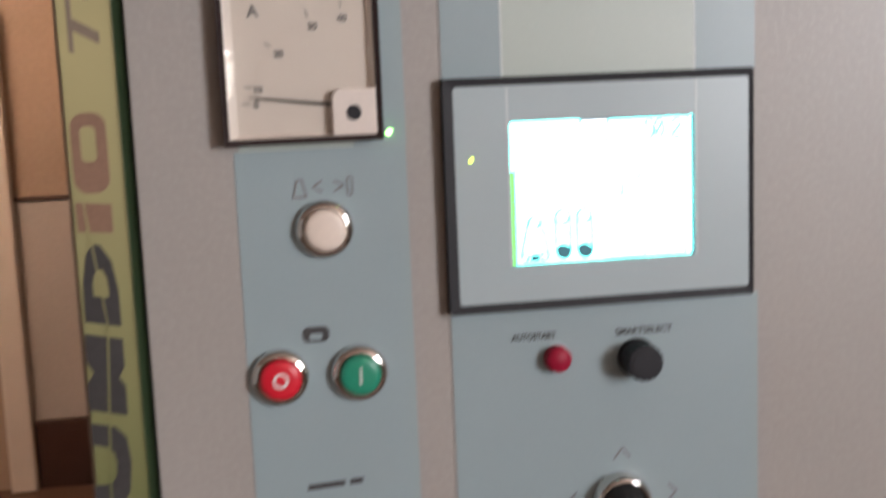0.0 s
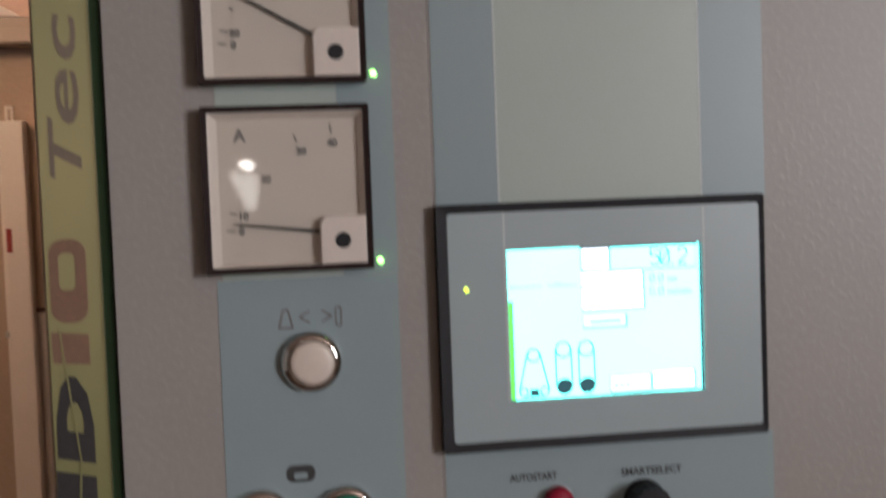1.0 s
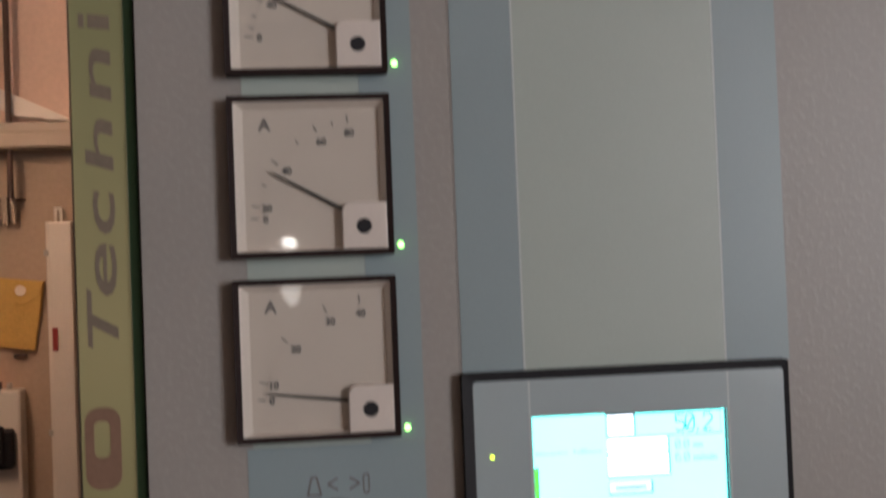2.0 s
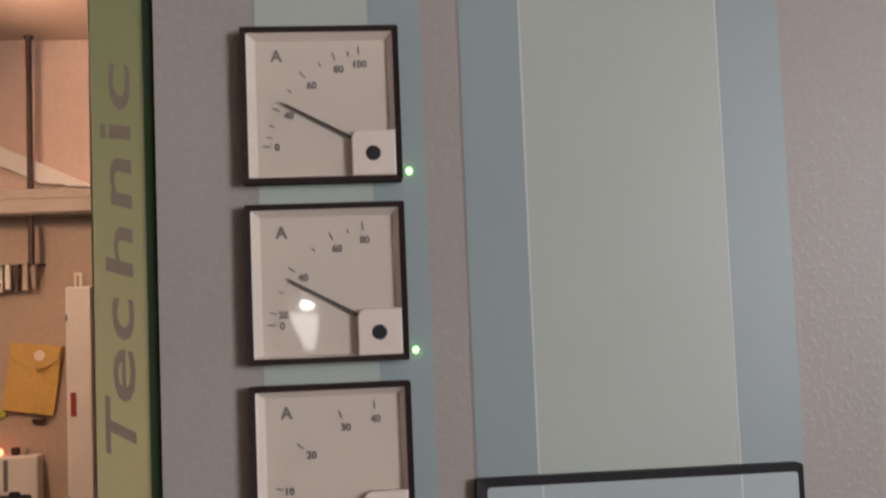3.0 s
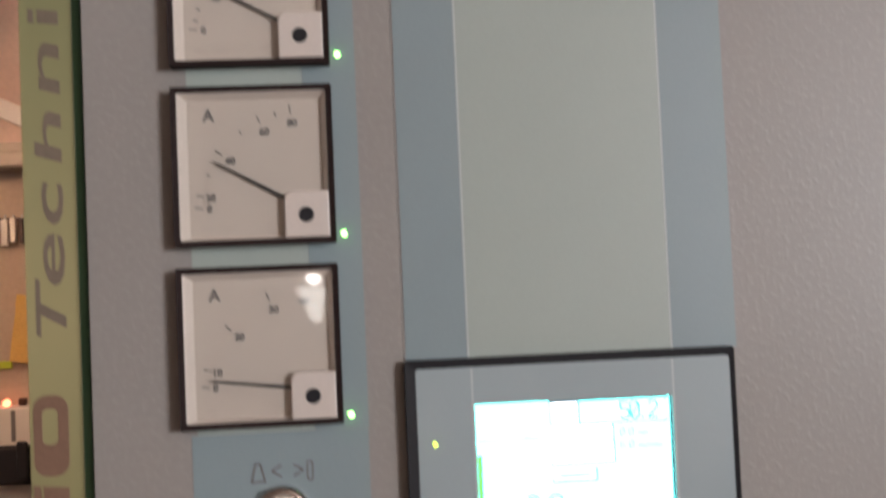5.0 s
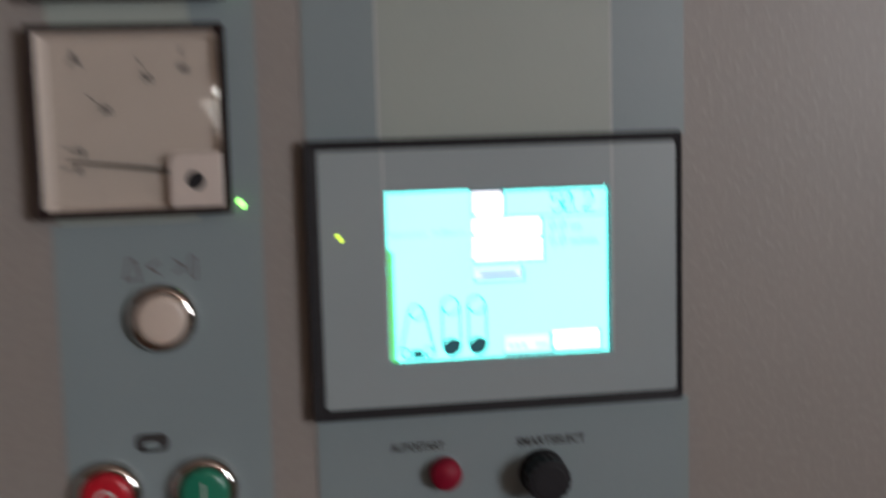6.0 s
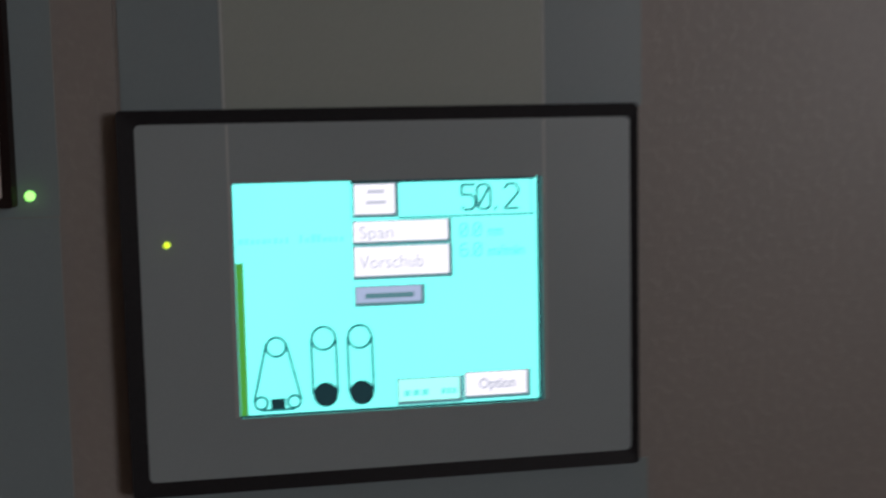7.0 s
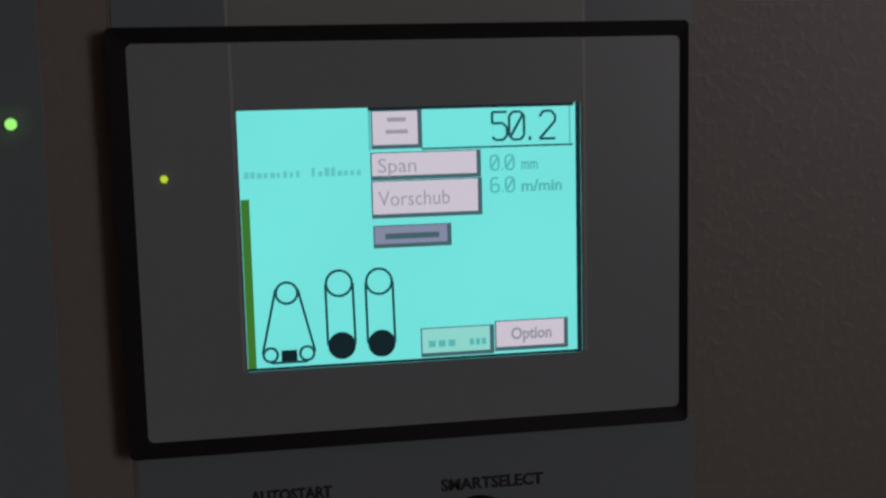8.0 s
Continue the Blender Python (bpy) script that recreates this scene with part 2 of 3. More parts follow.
def box(x0, x1, y0, y1, z0, z1, bevel=0.0, segments=2):
    bm = bmesh.new()
    bmesh.ops.create_cube(bm, size=1)
    for v in bm.verts:
        v.co = Vector((x0 + (v.co.x + 0.5) * (x1 - x0), y0 + (v.co.y + 0.5) * (y1 - y0), z0 + (v.co.z + 0.5) * (z1 - z0)))
    if bevel:
        bmesh.ops.bevel(bm, geom=bm.edges[:], offset=bevel, segments=segments, profile=0.5, affect="EDGES")
    return bm


def prism(outline, y0, y1, bevel=0.0):
    """A closed outline in x, z, drawn out from y0 (front) to y1."""
    bm = bmesh.new()
    f = bm.faces.new([bm.verts.new((x, y0, z)) for x, z in outline])
    ext = bmesh.ops.extrude_face_region(bm, geom=[f])
    bmesh.ops.translate(bm, verts=[v for v in ext["geom"] if isinstance(v, bmesh.types.BMVert)], vec=(0, y1 - y0, 0))
    bmesh.ops.recalc_face_normals(bm, faces=bm.faces[:])
    if bevel:
        rim = [e for e in bm.edges if all(abs(v.co.y - y0) < 1e-7 for v in e.verts)]
        bmesh.ops.bevel(bm, geom=rim, offset=bevel, segments=2, profile=0.5, affect="EDGES")
    return bm


def rounded(x0, x1, z0, z1, r, n=5):
    """Outline of a rectangle with rounded corners."""
    pts = []
    for cx, cz, a in ((x1 - r, z1 - r, 0), (x0 + r, z1 - r, 90), (x0 + r, z0 + r, 180), (x1 - r, z0 + r, 270)):
        pts += [(cx + r * math.cos(radians(a + 90 * k / n)), cz + r * math.sin(radians(a + 90 * k / n))) for k in range(n + 1)]
    return pts


def rim(outer, inner, y_out, y_in, y_back):
    """A frame between two outlines of equal count: front, inner slope and outer side."""
    bm = bmesh.new()
    a = [bm.verts.new((x, y_back, z)) for x, z in outer]
    b = [bm.verts.new((x, y_out, z)) for x, z in outer]
    c = [bm.verts.new((x, y_in, z)) for x, z in inner]
    d = [bm.verts.new((x, y_back, z)) for x, z in inner]
    k = len(outer)
    for i in range(k):
        j = (i + 1) % k
        for p, q in ((a, b), (b, c), (c, d), (d, a)):
            bm.faces.new((p[i], p[j], q[j], q[i]))
    bmesh.ops.recalc_face_normals(bm, faces=bm.faces[:])
    return bm


def lathe(profile, cx, cz, turns=40):
    """A profile of (radius, y) turned about the line x = cx, z = cz."""
    bm = bmesh.new()
    rows = []
    for r, y in profile:
        rows.append([bm.verts.new((cx + r * math.cos(2 * math.pi * k / turns), y, cz + r * math.sin(2 * math.pi * k / turns))) for k in range(turns)] if r > 1e-6 else [bm.verts.new((cx, y, cz))])
    for p, q in zip(rows, rows[1:]):
        for k in range(turns):
            j = (k + 1) % turns
            ring = [p[k % len(p)], p[j % len(p)], q[j % len(q)], q[k % len(q)]]
            seen = []
            for v in ring:
                if v not in seen:
                    seen.append(v)
            bm.faces.new(seen)
    bmesh.ops.recalc_face_normals(bm, faces=bm.faces[:])
    return bm


def bar(x0, z0, x1, z1, width, y0, y1):
    """A straight bar between two places in x, z."""
    d = Vector((x1 - x0, z1 - z0)).normalized() * width / 2
    return prism([(x0 - d.y, z0 + d.x), (x0 + d.y, z0 - d.x), (x1 + d.y, z1 - d.x), (x1 - d.y, z1 + d.x)], y0, y1)


def join(*meshes):
    out = bmesh.new()
    for bm in meshes:
        me = bpy.data.meshes.new("tmp")
        bm.to_mesh(me)
        bm.free()
        out.from_mesh(me)
        bpy.data.meshes.remove(me)
    return out


def lettering(text, x, y, z, height, width=None, upward=False, shear=0.0, bold=0.0, centre=False, depth=0.0002):
    """Printed words facing -y, as a mesh: capitals of that height, drawn to that width."""
    cu = bpy.data.curves.new("print", "FONT")
    cu.body, cu.size, cu.shear, cu.offset = text, height / 0.7, shear, bold
    cu.extrude, cu.resolution_u = depth / 2, 3
    ob = bpy.data.objects.new("print", cu)
    scene.collection.objects.link(ob)
    me = bpy.data.meshes.new_from_object(ob.evaluated_get(bpy.context.evaluated_depsgraph_get()))
    bpy.data.objects.remove(ob)
    bpy.data.curves.remove(cu)
    bm = bmesh.new()
    bm.from_mesh(me)
    bpy.data.meshes.remove(me)
    lo, hi = min(v.co.x for v in bm.verts), max(v.co.x for v in bm.verts)
    s = width / (hi - lo) if width else 1.0
    for v in bm.verts:
        a = (v.co.x - lo) * s - (centre * (hi - lo) * s / 2)
        b = v.co.y
        v.co = Vector((x - b, y - v.co.z, z + a)) if upward else Vector((x + a, y - v.co.z, z + b))
    return bm


# ---- the room ----
def room():
    t = 0.15
    x0, x1, y0, y1, h = -3.0, 2.5, -4.5, 3.6, 2.655
    tagged(part("floor", box(x0 - t, x1 + t, y0 - t, y1 + t, -0.12, 0), FLOOR), "dark brown painted workshop floor", "floor", kind="structure")
    tagged(part("ceiling", box(x0 - t, x1 + t, y0 - t, y1 + t, h, h + 0.15), CEIL), "pale salmon painted workshop ceiling", "ceiling", kind="structure")
    tagged(part("wall_north", box(x0, x1, y1, y1 + t, 0, h), WALL), "ochre plastered workshop wall behind the machine", "wall", kind="structure")
    tagged(part("wall_south", box(x0, x1, y0 - t, y0, 0, h), WALL_DARK), "plain dark brown workshop wall", "wall", kind="structure")
    tagged(part("wall_west", box(x0 - t, x0, y0 - t, y1 + t, 0, h), WALL_PLAIN), "plain grey side wall of workshop", "wall", kind="structure")
    a0, a1, b0, b1 = -4.2, -2.7, 1.15, 2.5
    east = join(box(x1, x1 + t, y0 - t, a0, 0, h), box(x1, x1 + t, a1, y1 + t, 0, h), box(x1, x1 + t, a0, a1, 0, b0), box(x1, x1 + t, a0, a1, b1, h))
    tagged(part("wall_east", east, WALL_PLAIN), "grey side wall with a window opening", "wall", kind="structure")
    win = tagged(empty("window_1", (x1, (a0 + a1) / 2, b0)), "white painted four-pane workshop window letting in daylight", "window", kind="structure")
    at = Matrix.Translation(-win.location)

    def piece(name, bm):
        bm.transform(at)
        return part(name, bm, WINDOW_PAINT, win)
    w = 0.06
    piece("window_frame", join(box(x1 + 0.01, x1 + 0.055, a0, a1, b0, b0 + w), box(x1 + 0.01, x1 + 0.055, a0, a1, b1 - w, b1), box(x1 + 0.01, x1 + 0.055, a0, a0 + w, b0 + w, b1 - w), box(x1 + 0.01, x1 + 0.055, a1 - w, a1, b0 + w, b1 - w)))
    piece("mullion", box(x1 + 0.008, x1 + 0.05, (a0 + a1) / 2 - 0.04, (a0 + a1) / 2 + 0.04, b0 + w, b1 - w))
    piece("transom", join(box(x1 + 0.012, x1 + 0.048, a0 + w, (a0 + a1) / 2 - 0.04, 1.79, 1.86), box(x1 + 0.012, x1 + 0.048, (a0 + a1) / 2 + 0.04, a1 - w, 1.79, 1.86)))
    piece("window_sill", box(x1 - 0.12, x1 + 0.01, a0 - 0.05, a1 + 0.05, b0 - 0.04, b0 - 0.002, 0.006))


room()


def ceiling_light(x, y):
    lamp = tagged(empty("ceiling_light", (x, y, 2.655)), "lit warm white tube lamp under the ceiling", "lamp")
    part("housing", box(-0.022, 0.022, -0.62, 0.62, -0.33, -0.285, 0.006), WINDOW_PAINT, lamp)
    tube = lathe([(0, -0.58), (0.013, -0.58), (0.013, 0.58), (0, 0.58)], 0, -0.36, 16)
    part("tube", tube, TUBE, lamp, "glowing warm white tube")
    for s in (-1, 1):
        part("lamp_holder", box(-0.014, 0.014, s * 0.59 - 0.01, s * 0.59 + 0.01, -0.375, -0.331, 0.003), WINDOW_PAINT, lamp)
        part("suspension_rod", box(-0.004, 0.004, s * 0.5 - 0.004, s * 0.5 + 0.004, -0.284, 0), STEEL, lamp)
    return lamp


ceiling_light(-1.25, 2.42)


def mirrored_glow(x, z, y):
    """Glow added on the wall across from the cabinet, mirrored in the meter covers."""
    lamp = tagged(empty("mirrored_glow", (x, y, z)), "added glowing shapes mirrored in the meter covers", "lamp")
    part("back_plate", box(-0.03, 0.03, -0.012, 0, -0.10, 0.05, 0.004), WINDOW_PAINT, lamp)
    tapered_shape = prism([(-0.072, 0.040), (0.062, 0.026), (0.058, -0.035), (0.040, -0.125), (0.004, -0.128)], 0.0, 0.05, 0.006)
    part("tapered_shape", tapered_shape, TAPER_GLOW, lamp, "glowing white tapered shape")
    oval_shape = lathe([(0, 0.052), (0.014, 0.048), (0.020, 0.036), (0.020, 0.020), (0.012, 0.002)], 0, 0, 24)
    oval_shape.transform(Matrix.Translation((0.012, 0, 0.068)) @ Matrix.Rotation(radians(10), 4, "Y") @ Matrix.Diagonal((1.7, 1, 0.95, 1)))
    part("oval_shape", oval_shape, OVAL_GLOW, lamp, "bright oval glow", True)


mirrored_glow(-0.07, 1.60, -4.5)


# ---- fittings on the far wall ----
def far_wall():
    Y = 3.6
    trunk = tagged(empty("cable_trunking", (-1.6, Y, 2.0)), "beige sheet metal cable trunking along the wall", "trunking")
    o = Matrix.Translation((1.6, -Y, -2.0))

    def put(name, bm, m, parent, shift, label=""):
        bm.transform(shift)
        return part(name, bm, m, parent, label)
    put("channel", box(-2.6, -0.3, Y - 0.10, Y, 2.0, 2.058, 0.004), TRUNK, trunk, o)
    put("cover", box(-2.6, -0.3, Y - 0.112, Y - 0.101, 2.006, 2.050, 0.003), TRUNK, trunk, o)
    put("top_ledge", box(-2.6, -0.3, Y - 0.07, Y, 2.062, 2.098, 0.004), TRUNK, trunk, o)
    # Bright slanting light on the wall, shaped as a raised white strip.
    tagged(part("light_wedge", prism([(-1.86, 2.605), (-1.86, 2.535), (-0.98, 2.118), (-0.9, 2.112), (-0.885, 2.104), (-0.80, 2.101), (-0.82, 2.118)], Y - 0.06, Y, 0.004), WEDGE_WHITE), "raised white strip standing in for a wedge of light", "board")
    pipe = tagged(empty("drop_pipe", (-1.010, 3.53, 2.655)), "dark brown pipe hanging from the ceiling", "pipe")
    for top, low in ((0.0, 2.099), (0.656, 1.825)):
        bm = bmesh.new()
        long = 2.655 - top - low
        bmesh.ops.create_cone(bm, cap_ends=True, segments=20, radius1=0.0110, radius2=0.0110, depth=long)
        bmesh.ops.translate(bm, verts=bm.verts[:], vec=(0, 0, -top - long / 2))
        part("tube", bm, PIPE, pipe)
    bm = bmesh.new()
    bmesh.ops.create_cone(bm, cap_ends=True, segments=20, radius1=0.0155, radius2=0.019, depth=0.012)
    bmesh.ops.translate(bm, verts=bm.verts[:], vec=(0, 0, -0.007))
    part("ceiling_flange", bm, PIPE, pipe)
    # hanging things on a hook rail
    rail = tagged(empty("hook_rail", (-1.15, Y, 1.835)), "dull steel hook rail on the wall", "rail")
    part("strip", box(-0.36, 0.175, -0.010, 0, -0.012, -0.004, 0.002), PIPE, rail)
    rnd = random.Random(4)
    for k in range(17):
        x = -0.345 + k * 0.030
        part("hook", box(x, x + 0.005, -0.020, -0.012, -0.006, 0.004, 0.001), STEEL, rail)
        tall, wide = rnd.uniform(0.088, 0.112), rnd.uniform(0.008, 0.013)
        tone = (PIPE, WHITE_PVC, TRUNK, PIPE, TRUNK)[rnd.randrange(5)]
        tool = tagged(empty("hanging_tool", (-1.15 + x, Y - 0.026, 1.832)), "small hand tool hanging from a hook rail", "tool", group="tools on the hook rail")
        part("handle", box(0.002 - wide, 0.002 + wide, -0.012, 0.006, -tall, 0.006 - rnd.uniform(0, 0.014), 0.004), tone, tool)
        part("loop", box(-0.001, 0.005, 0.003, 0.010, -0.02, 0.009, 0.001), STEEL, tool)
    # yellow envelope
    env = tagged(empty("envelope", (-1.024, Y, 1.418)), "crumpled orange-yellow paper envelope pinned to the wall", "envelope")
    bm = prism([(-0.107, -0.108), (0.068, -0.134), (0.107, 0.112), (-0.073, 0.134)], -0.022, -0.004)
    bmesh.ops.subdivide_edges(bm, edges=bm.edges[:], cuts=6, use_grid_fill=True)
    for v in bm.verts:
        v.co.y += 0.010 * noise.noise(v.co * 14) * (1 if v.co.y < -0.01 else 0)
    put("pouch", bm, ENVELOPE, env, Matrix())
    flap = prism([(-0.071, 0.130), (0.105, 0.110), (0.092, 0.065), (0.045, 0.035), (-0.03, 0.045), (-0.078, 0.095)], -0.032, -0.023)
    put("flap", flap, ENVELOPE, env, Matrix())
    put("closing_label", lathe([(0, -0.036), (0.019, -0.036), (0.019, -0.031)], 0.028, 0.082, 20), PAPER, env, Matrix(), "pale round paper label")
    tagged(part("tape_strip", box(-1.20, -1.125, Y - 0.012, Y, 1.285, 1.312, 0.002), YELLOW_GREEN), "yellow-green tape strip on the wall", "tape")
    tagged(part("wall_clip", box(-1.03, -0.985, Y - 0.02, Y, 1.262, 1.274, 0.004), PIPE), "small dark clip on the wall", "clip")
    # upright white duct
    duct = tagged(empty("cable_duct", (-0.853, Y, 0)), "tall white plastic cable duct standing against the wall", "cable duct")
    part("back_channel", box(-0.047, 0.047, -0.05, 0, 0.0, 1.742, 0.004), WHITE_PVC, duct)
    part("front_cover", box(-0.036, 0.044, -0.062, -0.051, 0.004, 1.738, 0.004), WHITE_PVC, duct)
    part("red_label", box(-0.030, -0.011, -0.0655, -0.0625, 1.281, 1.364, 0.001), LABEL_RED, duct, "dark red sticker")
    hook = join(box(-0.020, -0.010, -0.03, -0.022, 1.743, 1.79, 0.002), box(-0.002, 0.008, -0.03, -0.022, 1.743, 1.785, 0.002), box(-0.020, 0.008, -0.03, -0.022, 1.783, 1.795, 0.002))
    part("hanging_loop", hook, WHITE_PVC, duct)
    for z in (1.62, 0.98):
        part("latch", box(-0.054, -0.040, -0.058, -0.04, z, z + 0.022, 0.002), STEEL, duct)
    # white switch box with a black handle
    sw = tagged(empty("switch_box", (-1.14, Y, 0.74)), "white wall switch box with black handle and red lamp", "switch box")
    part("case", box(-0.15, 0.146, -0.09, 0, 0, 0.412, 0.008), WHITE_PVC, sw)
    part("handle", box(-0.02, 0.128, -0.13, -0.091, 0.14, 0.28, 0.012), BLACK, sw, "black switch handle")
    part("handle_grip", box(0.06, 0.10, -0.15, -0.131, 0.16, 0.295, 0.008), BLACK, sw)
    part("lid_line", box(0.03, 0.045, -0.094, -0.0905, 0.29, 0.40, 0.001), INK_SOFT, sw)
    part("pilot_lamp", lathe([(0, -0.075), (0.010, -0.07), (0.013, -0.058), (0.013, -0.045)], 0.005, 0.424, 20), LED_RED, sw, "glowing red pilot lamp")
    part("gland", box(0.05, 0.075, -0.07, -0.04, 0.413, 0.44, 0.004), PIPE, sw)
    part("gland", box(0.095, 0.11, -0.07, -0.04, 0.413, 0.435, 0.004), STEEL, sw)
    # upper plaster band, panel and skirting on the wall
    tagged(part("wall_upper", box(-3.0, 2.5, Y - 0.012, Y, 2.099, 2.655), SALMON), "pale salmon plaster band above the trunking", "wall", kind="structure")
    tagged(part("baseboard", box(-0.805, 0.6, Y - 0.025, Y, 0, 0.25, 0.004), PIPE), "dark brown skirting board along the wall", "baseboard", kind="structure")
    tagged(part("trim", box(-0.805, 0.6, Y - 0.018, Y, 1.064, 1.078, 0.003), PIPE), "thin brown trim strip on the wall", "trim", kind="structure")
    tagged(part("wall_panel", box(-0.805, 0.6, Y - 0.010, Y, 0.255, 1.062, 0.002), WALL_LOW), "pale grey lower wall panel under brown trim", "wall panel", kind="structure")


far_wall()

# ---- the machine's control cabinet ----
MB, MT = 0.08, 2.02  # foot and top heights


def cabinet():
    c = tagged(empty("machine_cabinet", (0.3, 0.4, 0)), "beige hammer-painted steel control cabinet of a sanding machine", "control cabinet")
    o = Matrix.Translation((-0.3, -0.4, 0))

    def put(name, bm, m, label="", smooth=False, parent=c):
        bm.transform(o)
        return part(name, bm, m, parent, label, smooth)
    put("front_panel", box(-0.0528, 0.1334, 0.0, 0.02, MB, MT, 0.0002), BEIGE)
    put("door", box(0.13355, 0.95, 0.0, 0.02, MB, MT, 0.0002), BEIGE)
    put("body", box(-0.0520, 0.95, 0.021, 0.8, MB, MT, 0.004), BEIGE)
    put("seal", box(-0.0546, -0.0529, 0.005, 0.05, MB, MT, 0.001), RUBBER, "black rubber door seal")
    for x in (0.0, 0.85):
        for y in (0.1, 0.7):
            put("foot", box(x, x + 0.06, y - 0.03, y + 0.03, 0, MB, 0.004), STEEL)
    f = -0.0005
    # printed overlay foils, butted edge to edge
    put("meter_foil", box(0.0785, 0.1110, f, 0, 1.396, 1.93), FOIL_BLUE, "blue-grey printed overlay foil")
    put("meter_foil_stripe", box(0.0085, 0.0782, f, 0, 1.396, 1.93), FOIL_PALE, "pale green printed stripe")
    put("button_foil", box(0.0050, 0.1105, f, 0, 1.02, 1.3957), FOIL_BLUE, "blue-grey printed overlay foil")
    put("display_foil", box(0.1350, 0.1727, f, 0, 1.434, 1.93), FOIL_BLUE, "blue-grey printed overlay foil")
    put("display_foil", box(0.3009, 0.3415, f, 0, 1.434, 1.93), FOIL_BLUE, "blue-grey printed overlay foil")
    put("display_foil_stripe", box(0.1740, 0.2996, f, 0, 1.434, 1.93), FOIL_PALE, "pale green printed stripe")
    for x in (0.1728, 0.2997):
        put("stripe_edge", box(x, x + 0.0011, f - 0.0001, 0, 1.434, 1.93), FOIL_EDGE, "light printed edge line")
    put("lower_foil", box(0.1350, 0.3435, f, 0, 1.02, 1.2865), FOIL_BLUE, "blue-grey printed overlay foil")
    # printed words and signs
    g = f - 0.0003
    put("printed_word", lettering("AUTOSTART", 0.174, g, 1.2655, 0.0042, 0.0295, bold=0.00015), INK)
    put("printed_word", lettering("SMARTSELECT", 0.2440, g, 1.2642, 0.0044, 0.0390, bold=0.00015), INK)
    y0, y1 = g - 0.0001, g + 0.0002
    w = 0.0011
    z = 1.3665
    belt = [bar(0.0390, z, 0.0480, z, w, y0, y1), bar(0.0395, z, 0.0420, z + 0.0105, w, y0, y1), bar(0.0475, z, 0.0450, z + 0.0105, w, y0, y1), bar(0.0418, z + 0.0105, 0.0452, z + 0.0105, w, y0, y1)]
    put("belt_sign", join(*belt), INK_SOFT)
    put("arrow_sign", join(bar(0.0575, z + 0.0095, 0.0515, z + 0.006, w, y0, y1), bar(0.0515, z + 0.006, 0.0575, z + 0.0025, w, y0, y1)), INK_SOFT)
    put("arrow_sign", join(bar(0.0645, z + 0.0095, 0.0705, z + 0.006, w, y0, y1), bar(0.0705, z + 0.006, 0.0645, z + 0.0025, w, y0, y1)), INK_SOFT)
    put("belt_sign", rim(rounded(0.0725, 0.0765, z - 0.0005, z + 0.0115, 0.0018), rounded(0.0733, 0.0757, z + 0.0005, z + 0.0105, 0.0011), y0, y0, y1), INK_SOFT)
    put("motor_sign", join(rim(rounded(0.0400, 0.0570, 1.2750, 1.2848, 0.0040), rounded(0.0445, 0.0525, 1.2765, 1.2805, 0.0012), y0, y0, y1), bar(0.0430, 1.2758, 0.0540, 1.2758, 0.0010, y0, y1)), INK)
    put("printed_line", bar(0.0380, 1.1805, 0.0620, 1.1818, 0.0036, y0, y1), INK)
    put("printed_line", bar(0.0650, 1.1820, 0.0735, 1.1825, 0.0036, y0, y1), INK)
    put("arrow_sign", join(bar(0.2415, 1.1800, 0.2470, 1.1870, w, y0, y1), bar(0.2470, 1.1870, 0.2525, 1.1800, w, y0, y1)), INK_SOFT)
    put("arrow_sign", join(bar(0.2790, 1.1590, 0.2850, 1.1535, w, y0, y1), bar(0.2850, 1.1535, 0.2790, 1.1480, w, y0, y1)), INK_SOFT)
    put("arrow_sign", join(bar(0.2150, 1.1590, 0.2090, 1.1535, w, y0, y1), bar(0.2090, 1.1535, 0.2150, 1.1480, w, y0, y1)), INK_SOFT)
    return c


cabinet()


